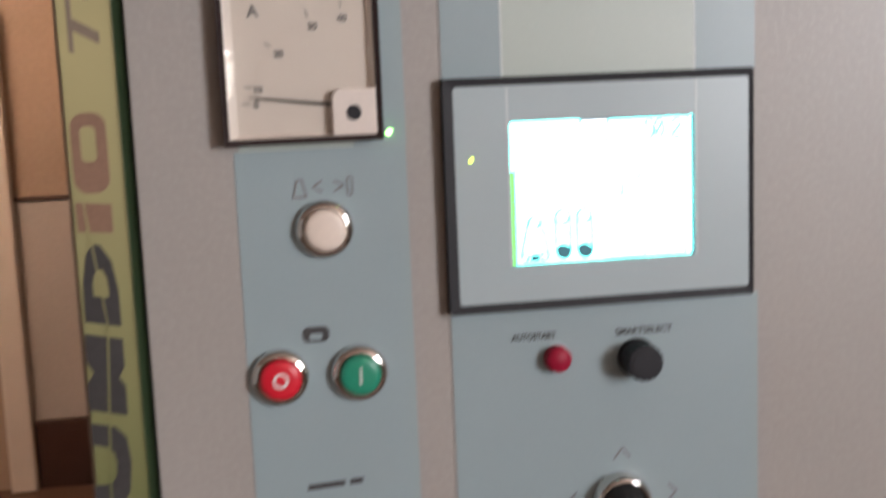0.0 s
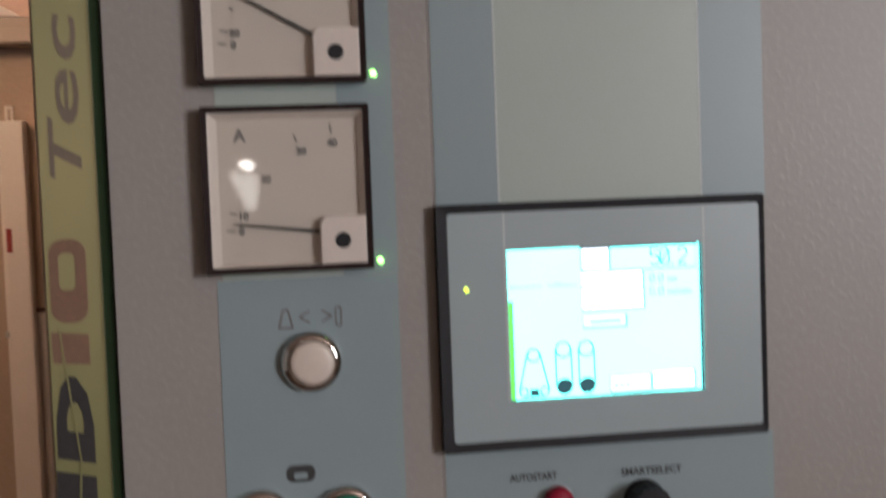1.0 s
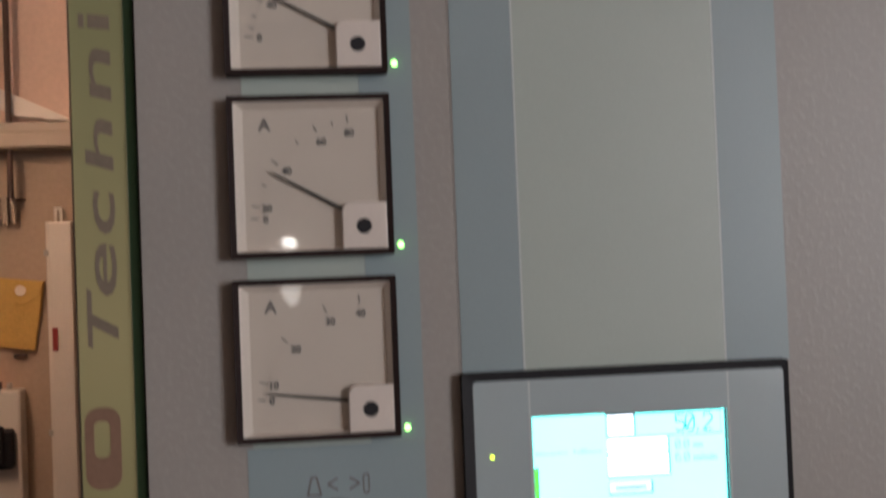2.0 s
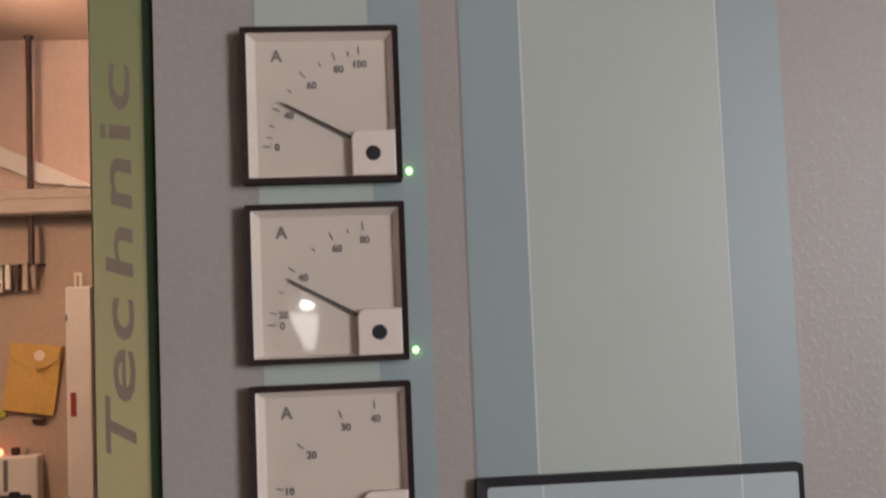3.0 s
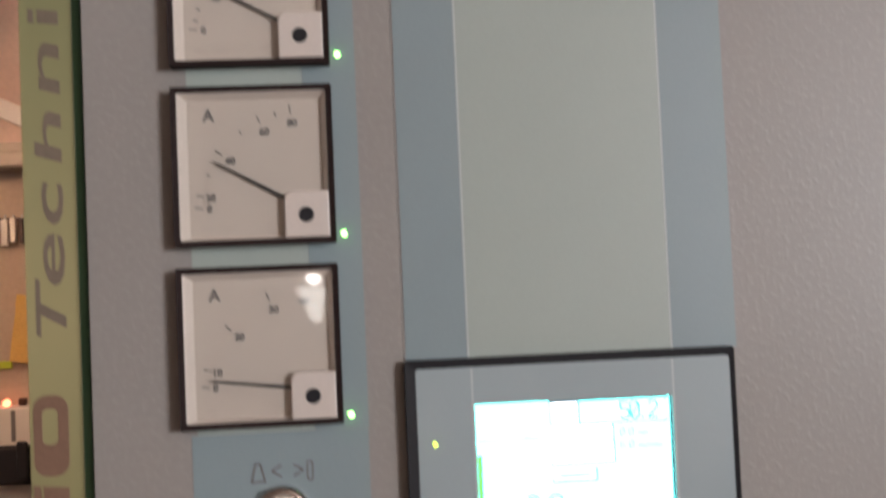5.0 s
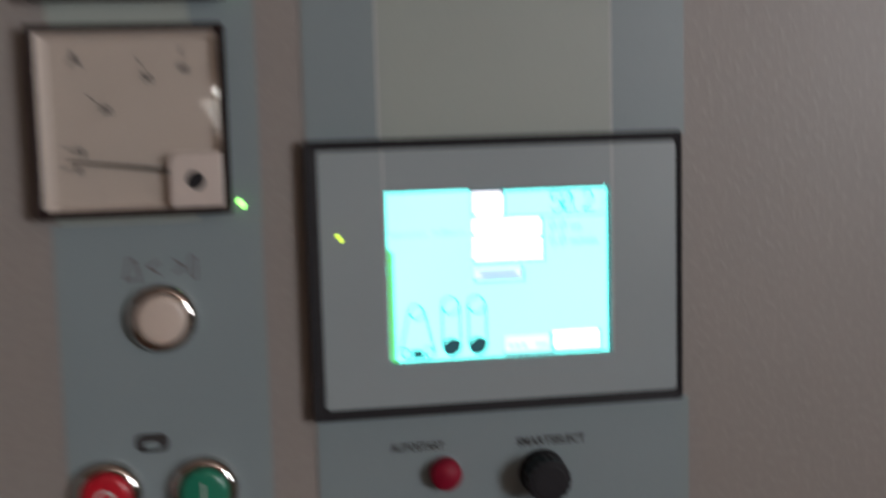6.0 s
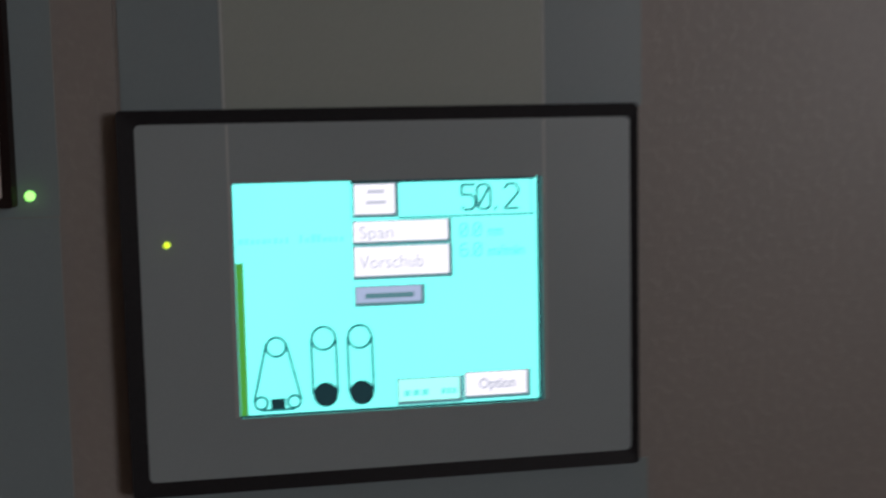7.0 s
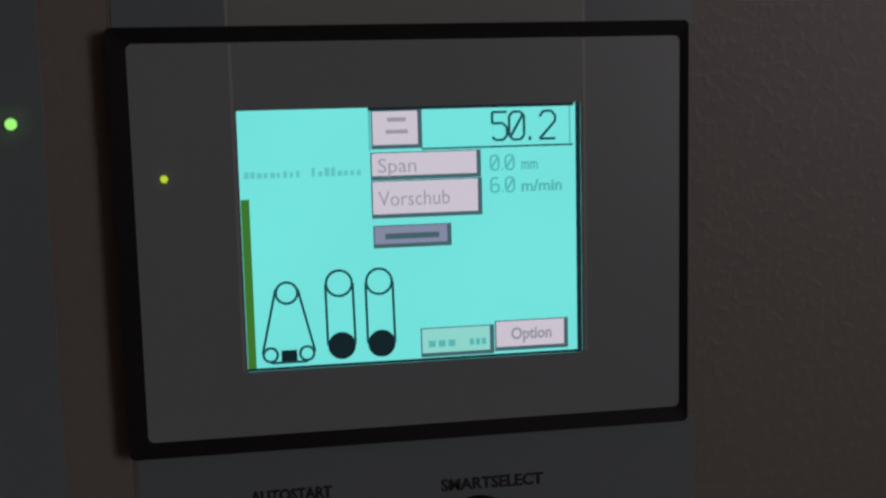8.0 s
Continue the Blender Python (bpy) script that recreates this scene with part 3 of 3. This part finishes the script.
def side_post():
    """Green lacquered post, set back behind the cabinet's front."""
    p = tagged(empty("machine_post", (-0.079, 0.12, 0)), "yellow-green lacquered machine post with dark upright lettering", "machine post")
    o = Matrix.Translation((0.0802, -0.12, 0))
    closer = Matrix.Translation((0, 0, 1.47)) @ Matrix.Diagonal((1, 1, 0.989, 1)) @ Matrix.Translation((0, 0, -1.47))

    def put(name, bm, m, label=""):
        bm.transform(o @ closer if m in (PRINT_BROWN, PRINT_ROSE, PRINT_DARK) else o)
        return part(name, bm, m, p, label)
    F = 0.0120
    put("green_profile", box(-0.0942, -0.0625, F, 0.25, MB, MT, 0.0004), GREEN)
    bm = box(-0.0623, -0.0560, F + 0.0001, 0.25, MB, MT)
    edges = [e for e in bm.edges if all(abs(v.co.x + 0.0560) < 1e-6 and v.co.y < 0.1 for v in e.verts)]
    bmesh.ops.bevel(bm, geom=edges, offset=0.0030, segments=5, profile=0.5, affect="EDGES")
    put("edge_profile", bm, GREEN_DARK, "dark green rounded edge profile")
    put("grey_backing", box(-0.0985, -0.0625, F + 0.016, 0.24, 0, MT - 0.002, 0.001), PILLAR_GREY)
    y0, y1 = F - 0.0005, F + 0.0001
    words = (("T", 1.4585, 1.4950, 0.0178), ("e", 1.4900, 1.5220, 0.0185), ("c", 1.5275, 1.5540, 0.0185), ("h", 1.5655, 1.5975, 0.0160), ("n", 1.6080, 1.6405, 0.0185), ("c", 1.6705, 1.7005, 0.0185))
    for sign, z0, z1, tall in words:
        put("letter", lettering(sign, -0.0708, F - 0.0003, z0, tall, z1 - z0, upward=True, shear=0.25 if sign == "T" else 0.10, bold=0.0003), PRINT_BROWN)
    put("letter", join(prism([(-0.0832, 1.6530), (-0.0704, 1.6515), (-0.0704, 1.6600), (-0.0832, 1.6615)], y0, y1), prism([(-0.0886, 1.6535), (-0.0852, 1.6531), (-0.0852, 1.6614), (-0.0886, 1.6618)], y0, y1)), PRINT_BROWN)
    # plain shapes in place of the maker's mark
    put("mark_ring", rim(rounded(-0.0918, -0.0710, 1.3738, 1.4230, 0.0085), rounded(-0.0866, -0.0772, 1.3930, 1.4150, 0.0035), y0, y0, y1), PRINT_ROSE)
    put("mark_bar", prism([(-0.0860, 1.3500), (-0.0715, 1.3487), (-0.0715, 1.3665), (-0.0870, 1.3680)], y0, y1), PRINT_ROSE)
    put("mark_dot", prism([(-0.0920, 1.3505), (-0.0872, 1.3501), (-0.0882, 1.3681), (-0.0926, 1.3685)], y0, y1), PRINT_ROSE)
    arch = [(-0.0925, 1.2940), (-0.0712, 1.2895), (-0.0712, 1.3120), (-0.0740, 1.3310), (-0.0800, 1.3415), (-0.0845, 1.3425), (-0.0890, 1.3360), (-0.0920, 1.3180)]
    hole = [(-0.0862, 1.3100), (-0.0772, 1.3080), (-0.0768, 1.3130), (-0.0776, 1.3210), (-0.0800, 1.3262), (-0.0826, 1.3264), (-0.0850, 1.3235), (-0.0864, 1.3170)]
    put("mark_ring", rim(arch, hole, y0, y0, y1), PRINT_DARK)
    put("mark_block", prism([(-0.0935, 1.2865), (-0.0712, 1.2815), (-0.0712, 1.2640), (-0.0750, 1.2572), (-0.0715, 1.2510), (-0.0718, 1.2320), (-0.0945, 1.2375), (-0.0945, 1.2540), (-0.0900, 1.2612), (-0.0940, 1.2685)], y0, y1), PRINT_DARK)
    put("mark_arch", prism([(-0.0945, 1.2290), (-0.0800, 1.2255), (-0.0735, 1.2180), (-0.0718, 1.2010), (-0.0740, 1.1820), (-0.0800, 1.1730), (-0.0955, 1.1740), (-0.0955, 1.1880), (-0.0850, 1.1880), (-0.0815, 1.1930), (-0.0805, 1.2020), (-0.0815, 1.2080), (-0.0845, 1.2120), (-0.0945, 1.2150)], y0, y1), PRINT_DARK)
    put("split_line", bar(-0.0860, 1.180, -0.0795, 1.292, 0.0011, y0 - 0.0004, y0 - 0.0001), GREEN, "thin light line through the mark")
    put("split_line", bar(-0.0790, 1.291, -0.0880, 1.372, 0.0009, y0 - 0.0004, y0 - 0.0001), GREEN, "thin light line through the mark")
    return p


side_post()


# ---- ammeters ----
def ammeter(z0, needle, ticks, label, tilt=0.0):
    """Square panel meter with its lower left front corner at x = 0, z = z0. ticks: (angle, figure or None)."""
    m = tagged(empty("ammeter", (0.048, 0, z0)), label, "ammeter", group="ammeters on the cabinet")
    s = Matrix.Translation((-0.048, 0, 0))

    def put(name, bm, material, lab="", smooth=False, parent=m):
        bm.transform(s)
        return part(name, bm, material, parent, lab, smooth)
    out, r1, r2 = rounded(0, 0.096, 0, 0.096, 0.0012), rounded(0.0036, 0.0924, 0.0036, 0.0924, 0.0010), rounded(0.0088, 0.0892, 0.0052, 0.0885, 0.0010)
    put("frame", rim(out, r1, -0.0115, -0.0105, 0.0), METER_BLACK, "black plastic meter frame")
    put("bezel", rim(r1, r2, -0.0104, -0.0041, -0.0010), DIAL_WALL, "ivory sloping inner bezel")
    dial = put("dial", prism(rounded(0.0082, 0.0898, 0.0048, 0.0890, 0.0010), -0.0040, -0.0020), DIAL)
    px, pz = 0.0785, 0.0180
    y0, y1 = -0.00445, -0.0039
    for angle, figure in ticks:
        a = radians(angle)
        ux, uz = -math.cos(a), math.sin(a)
        long = 0.0050 if figure else 0.0030
        put("scale_mark", bar(px + ux * 0.0620, pz + uz * 0.0620, px + ux * (0.0620 + long), pz + uz * (0.0620 + long), 0.0008, y0, y1), INK_SOFT, parent=m)
        if figure:
            r = 0.0582 if angle < 20 else 0.0560
            put("figure", lettering(figure, px + ux * r, -0.0042, pz + uz * r - 0.0020, 0.0042, centre=True, bold=0.0003), INK_SOFT)
    arc = [bar(px - 0.062 * math.cos(radians(a)), pz + 0.062 * math.sin(radians(a)), px - 0.062 * math.cos(radians(a + 4)), pz + 0.062 * math.sin(radians(a + 4)), 0.00018, y0, y1) for a in range(4, 84, 4)]
    put("scale_arc", join(*arc), INK_FAINT)
    put("unit_letter", lettering("A", 0.0215, -0.0042, 0.0760, 0.0070, centre=True, bold=0.0003), INK_SOFT)
    put("small_print", join(bar(0.0150, 0.0108, 0.0220, 0.0108, 0.0010, y0, y1), bar(0.0280, 0.0108, 0.0345, 0.0108, 0.0013, y0, y1), bar(0.0545, 0.0118, 0.0590, 0.0118, 0.0020, y0, y1)), INK_FAINT)
    a, pz = radians(needle), 0.0210
    ux, uz = -math.cos(a), math.sin(a)
    tip = [(px + ux * 0.0100 - uz * 0.0011, pz + uz * 0.0100 + ux * 0.0011), (px + ux * 0.0100 + uz * 0.0011, pz + uz * 0.0100 - ux * 0.0011), (px + ux * 0.058 + uz * 0.0006, pz + uz * 0.058 - ux * 0.0006), (px + ux * 0.0640, pz + uz * 0.0640), (px + ux * 0.058 - uz * 0.0006, pz + uz * 0.058 + ux * 0.0006)]
    put("needle", prism(tip, -0.0066, -0.0060), INK, "thin black pointer")
    block = prism([(0.0655, 0.0036), (0.0922, 0.0036), (0.0922, 0.0315), (0.0700, 0.0315), (0.0675, 0.0305), (0.0655, 0.0275)], -0.0112, -0.0030, 0.0010)
    put("pivot_cover", block, DIAL_WALL, "ivory pivot cover block")
    put("adjusting_screw", lathe([(0, -0.0118), (0.0040, -0.0118), (0.0046, -0.0113), (0.0046, -0.0105)], px, 0.0172, 28), BLACK, "black slotted adjusting screw")
    glass = put("clear_cover", box(0.0038, 0.0922, -0.0103, -0.0099, 0.0038, 0.0922), COVER, "clear plastic meter cover")
    glass.visible_shadow = False
    glass.rotation_euler.x = radians(tilt)
    return m


ammeter(1.617, 28, [(5, "0"), (10, None), (16.5, None), (26, "40"), (38.5, None), (50, "60"), (61, None), (70, "80"), (78, None), (84, "100")], "top square ammeter, ivory dial to 100, pointer mid-scale")
ammeter(1.5085, 29, [(5, "0"), (11.5, "20"), (23.5, None), (37, "40"), (53, None), (65, "60"), (74.5, None), (83, "80")], "middle square ammeter, ivory dial to 80, pointer mid-scale")
ammeter(1.400, 7, [(6, "0"), (15, "10"), (40, "20"), (67, "30"), (86, "40")], "bottom square ammeter, ivory dial to 40, pointer near zero", -0.55)


# ---- indicator lamps and push buttons ----
def indicator(z):
    led = tagged(empty("indicator_lamp", (0.1005, 0, z)), "tiny lit green indicator lamp beside an ammeter", "indicator lamp", group="indicator lamps")
    part("lens", lathe([(0, -0.0034), (0.0012, -0.0030), (0.0019, -0.0015), (0.0019, 0.0)], 0, 0, 18), LED_GREEN, led, "glowing green lens")
    part("collar", lathe([(0.0020, 0), (0.0020, -0.0009), (0.0025, -0.0009), (0.0026, 0)], 0, 0, 20), FOIL_BLUE, led)


for z in (1.624, 1.5140, 1.4040):
    indicator(z)


def push_button(name, x, z, cap, label, symbol=None):
    b = tagged(empty(name, (x, 0, z)), label, "push button", group="chrome ringed push buttons")
    part("ring", lathe([(0.0180, 0.0), (0.0181, -0.0030), (0.0178, -0.0050), (0.0169, -0.0066), (0.0157, -0.0075), (0.0146, -0.0080), (0.0137, -0.0082), (0.0131, -0.0079), (0.0129, -0.0050)], 0, 0, 56), CHROME, b, "polished chrome ring", True)
    part("cap", lathe([(0.0128, -0.0040), (0.0128, -0.0098), (0.0121, -0.0110), (0.0090, -0.0116), (0, -0.0118)], 0, 0, 48), cap, b, smooth=True)
    if symbol == "ring":
        part("symbol", lathe([(0.0033, -0.0121), (0.0049, -0.0121), (0.0049, -0.0116), (0.0033, -0.0116), (0.0033, -0.0121)], 0, 0, 28), SYMBOL, b, "white ring sign")
    if symbol == "bar":
        part("symbol", box(-0.0006, 0.0006, -0.0122, -0.0116, -0.0055, 0.0055), SYMBOL, b, "white bar sign")
    return b


push_button("push_button", 0.0575, 1.3462, CAP_WHITE, "cream push button in a chrome ring")
push_button("stop_button", 0.0248, 1.2545, CAP_RED, "red stop push button in a chrome ring", "ring")
push_button("start_button", 0.0745, 1.2535, CAP_GREEN, "green start push button in a chrome ring", "bar")

# small crimson button
sb = tagged(empty("small_button", (0.2035, 0, 1.2525)), "small round crimson button under the touch panel", "push button")
part("cap", lathe([(0.0086, 0.0), (0.0086, -0.0075), (0.0078, -0.0092), (0.0, -0.0098)], 0, 0, 36), CAP_CRIMSON, sb, smooth=True)
part("collar", lathe([(0.0088, 0.0), (0.0088, -0.0012), (0.0100, -0.0010), (0.0102, 0.0)], 0, 0, 36), FOIL_BLUE, sb)


def knob():
    k = tagged(empty("selector_knob", (0.2580, 0, 1.2485)), "black ribbed plastic selector knob under the touch panel", "knob")
    part("skirt", lathe([(0.0130, 0), (0.0130, -0.003), (0.0115, -0.0045), (0.0, -0.0045)], 0, 0, 40), BLACK, k)
    pts = []
    for i in range(72):
        a = 2 * math.pi * i / 72
        r = 0.0120 + 0.00035 * math.cos(a * 18)
        pts.append((r * math.cos(a), r * math.sin(a)))
    part("grip", prism(pts, -0.0200, -0.0046, 0.0012), BLACK, k)
    part("cap_disc", lathe([(0, -0.0204), (0.0085, -0.0204), (0.0095, -0.0200)], 0, 0, 32), BLACK, k)


knob()


def joystick():
    j = tagged(empty("joystick_switch", (0.2450, 0, 1.1510)), "chrome ringed black joystick switch", "joystick")
    part("ring", lathe([(0.0200, 0), (0.0200, -0.006), (0.0185, -0.012), (0.0165, -0.0135), (0.0150, -0.012), (0.0148, -0.006)], 0, 0, 48), CHROME, j, "polished chrome ring", True)
    part("boot", lathe([(0.0148, -0.006), (0.0130, -0.014), (0.0110, -0.016), (0.0085, -0.024), (0.0060, -0.028)], 0, 0, 36), RUBBER, j, smooth=True)
    part("stick", lathe([(0.0048, -0.026), (0.0044, -0.042), (0.0090, -0.046), (0.0100, -0.052), (0.0085, -0.058), (0, -0.060)], 0, 0, 32), BLACK, j, smooth=True)


joystick()


# ---- touch panel ----
def touch_panel():
    X0, X1, Z0, Z1 = 0.1335, 0.3370, 1.2868, 1.4350
    tp = tagged(empty("touch_panel", ((X0 + X1) / 2, 0, Z0)), "grey touch panel with black bezel and lit cyan screen", "touch panel")
    o = Matrix.Translation((-(X0 + X1) / 2, 0, -Z0))

    def put(name, bm, material, label="", parent=tp):
        bm.transform(o)
        return part(name, bm, material, parent, label)
    inner = rounded(0.1400, 0.3338, 1.2925, 1.4296, 0.0022)
    put("bezel", rim(rounded(X0, X1, Z0, Z1, 0.0020), inner, -0.0088, -0.0080, 0.0), BLACK, "black plastic bezel")
    S0, S1, T0, T1 = 0.1752, 0.2968, 1.3155, 1.4066
    put("membrane", rim(inner, rounded(S0, S1, T0, T1, 0.0006), -0.0080, -0.0080, -0.0015), FOIL_GREY, "grey membrane foil")
    for x in (0.1740, 0.2980):
        put("foil_line", box(x - 0.0005, x + 0.0005, -0.00815, -0.0078, 1.3160, 1.4290), FOIL_EDGE, "light printed line")
    put("status_led", lathe([(0, -0.0092), (0.0009, -0.0090), (0.0013, -0.0079)], 0.1502, 1.3842, 16), LED_YELLOW, "glowing yellow status lamp")
    screen = put("screen", box(S0 + 0.0001, S1 - 0.0001, -0.0070, -0.0050, T0 + 0.0001, T1 - 0.0001), SCREEN_CYAN, "lit cyan display")
    W, H = 0.1205, T1 - T0

    def u(a):
        return S0 + a * W

    def v(b):
        return T1 - b * H

    def area(name, a0, a1, b0, b1, material, y=-0.00708, label=""):
        return put(name, box(u(a0), u(a1), y, -0.0070, v(b1), v(b0)), material, label, screen)

    def word(text, a, b, height, width, material, y=-0.00725, bold=0.0):
        put("display_text", lettering(text, u(a), y, v(b), height, width, bold=bold, depth=0.0001), material, "", screen)

    def key(a0, a1, b0, b1, material, label):
        area("key_shadow", a0, a1, b0, b1, SCREEN_SLATE, -0.00708, "")
        area("display_key", a0 + 0.004, a1 - 0.013, b0 + 0.004, b1 - 0.016, material, -0.00716, label)
    area("edge_line", 0.994, 1.0082, 0.0, 1.0, SCREEN_DARK)
    area("edge_line", 0.0, 0.994, 0.989, 0.999, SCREEN_DARK)
    area("edge_line", 0.375, 0.988, 0.0, 0.012, SCREEN_DARK)
    area("level_bar", 0.002, 0.026, 0.335, 0.990, SCREEN_GREEN, label="green level bar")
    area("box_line", 0.375, 0.381, 0.012, 0.165, SCREEN_TEAL)
    area("box_line", 0.53, 0.985, 0.160, 0.167, SCREEN_LINE)
    area("box_line", 0.974, 0.979, 0.012, 0.160, SCREEN_TEAL)
    key(0.383, 0.532, 0.012, 0.160, SCREEN_WHITE, "white display key")
    area("text_bar", 0.430, 0.485, 0.040, 0.056, SCREEN_TEXT, -0.00722)
    area("text_bar", 0.425, 0.490, 0.087, 0.102, SCREEN_TEXT, -0.00722)
    key(0.378, 0.705, 0.172, 0.279, SCREEN_WHITE, "white display key")
    key(0.378, 0.707, 0.281, 0.427, SCREEN_WHITE, "white display key")
    key(0.380, 0.612, 0.455, 0.543, SCREEN_DIM, "dim slate display key")
    area("text_bar", 0.415, 0.575, 0.487, 0.509, SCREEN_SLATE, -0.00722)
    word("Span", 0.400, 0.250, 0.0050, 0.0135, SCREEN_TEXT)
    word("Vorschub", 0.398, 0.379, 0.0052, 0.0255, SCREEN_TEXT)
    # stroke figures: outlines in a unit square, y down
    strokes = {
        "5": [[(1, 0), (0, 0), (0, 0.40), (0.7, 0.40), (1, 0.55), (1, 0.85), (0.75, 1), (0.2, 1), (0, 0.88)]],
        "0": [[(0.25, 0), (0.75, 0), (1, 0.15), (1, 0.85), (0.75, 1), (0.25, 1), (0, 0.85), (0, 0.15), (0.25, 0)], [(0.1, 0.88), (0.9, 0.12)]],
        "2": [[(0, 0.2), (0.25, 0), (0.75, 0), (1, 0.18), (1, 0.36), (0, 1), (1, 1)]],
        "6": [[(0.9, 0.05), (0.3, 0), (0, 0.2), (0, 0.85), (0.25, 1), (0.75, 1), (1, 0.85), (1, 0.6), (0.75, 0.45), (0, 0.5)]],
        ".": [[(0.2, 0.97), (0.8, 0.97)]],
    }

    def figure(sign, a0, a1, b0, b1, width, material):
        lines = [bar(u(a0 + p[0] * (a1 - a0)), v(b0 + p[1] * (b1 - b0)), u(a0 + q[0] * (a1 - a0)), v(b0 + q[1] * (b1 - b0)), width, -0.0073, -0.0070) for run in strokes[sign] for p, q in zip(run, run[1:])]
        put("display_text", join(*lines), material, "", screen)
    for sign, a0, a1 in (("5", 0.741, 0.785), ("0", 0.792, 0.837), (".", 0.848, 0.861), ("2", 0.884, 0.932)):
        figure(sign, a0, a1, 0.030, 0.138, 0.0009 if sign != "." else 0.0015, SCREEN_LINE)
    for row, b in (("0.0", 0.198), ("6.0", 0.285)):
        for sign, a0, a1 in zip(row, (0.734, 0.765, 0.779), (0.758, 0.772, 0.804)):
            figure(sign, a0, a1, b, b + 0.056, 0.0008, SCREEN_TEAL)
    word("mm", 0.826, 0.254, 0.0040, 0.0062, SCREEN_TEAL, bold=0.0002)
    word("m/min", 0.826, 0.341, 0.0040, 0.0150, SCREEN_TEAL, bold=0.0002)
    # unreadable caption: a bar for each sign of its two words
    rnd = random.Random(7)
    for start, count in ((0.014, 9), (0.207, 8)):
        for q in range(count):
            top = 0.236 - rnd.choice((0.0, 0.004, 0.013))
            area("text_bar", start + q * 0.0186, start + q * 0.0186 + rnd.uniform(0.009, 0.0150), top, 0.257, SCREEN_FAINT)
    key(0.512, 0.735, 0.868, 0.985, SCREEN_MINT, "mint display field")
    for a0, a1 in ((0.535, 0.625), (0.660, 0.715)):
        for q in range(3):
            d = (a1 - a0) / 3
            area("text_bar", a0 + q * d, a0 + (q + 0.7) * d, 0.920, 0.946, SCREEN_TEAL, -0.00722)
    key(0.738, 0.965, 0.855, 0.978, SCREEN_WHITE, "white display key")
    word("Option", 0.787, 0.932, 0.0042, 0.0152, SCREEN_TEXT, bold=0.0002)

    # belt diagrams
    def ring(a, b, r, w=0.0009):
        return lathe([(r - w, -0.0072), (r, -0.0072), (r, -0.0070), (r - w, -0.0070), (r - w, -0.0072)], u(a), v(b), 32)

    def disc(a, b, r):
        return lathe([(0, -0.0072), (r, -0.0072), (r, -0.0070)], u(a), v(b), 32)

    def line(a0, b0, a1, b1):
        return bar(u(a0), v(b0), u(a1), v(b1), 0.0009, -0.0072, -0.0070)
    put("belt_diagram", join(ring(0.121, 0.700, 0.0042), ring(0.068, 0.940, 0.0029), ring(0.174, 0.940, 0.0029), line(0.089, 0.685, 0.045, 0.935), line(0.153, 0.685, 0.198, 0.935), line(0.068, 0.972, 0.174, 0.972)), SCREEN_LINE, "black sanding belt diagram", screen)
    put("drum_sign", prism(rounded(u(0.099), u(0.145), v(0.968), v(0.924), 0.0002), -0.0072, -0.0070), SCREEN_DARK, "", screen)
    for a in (0.274, 0.392):
        put("drum_sign", disc(a + 0.003, 0.918, 0.0049), SCREEN_DARK, "", screen)
        put("belt_diagram", join(ring(a, 0.672, 0.0050), line(a - 0.040, 0.675, a - 0.038, 0.915), line(a + 0.040, 0.675, a + 0.043, 0.915)), SCREEN_LINE, "black sanding belt diagram", screen)
    return tp


touch_panel()
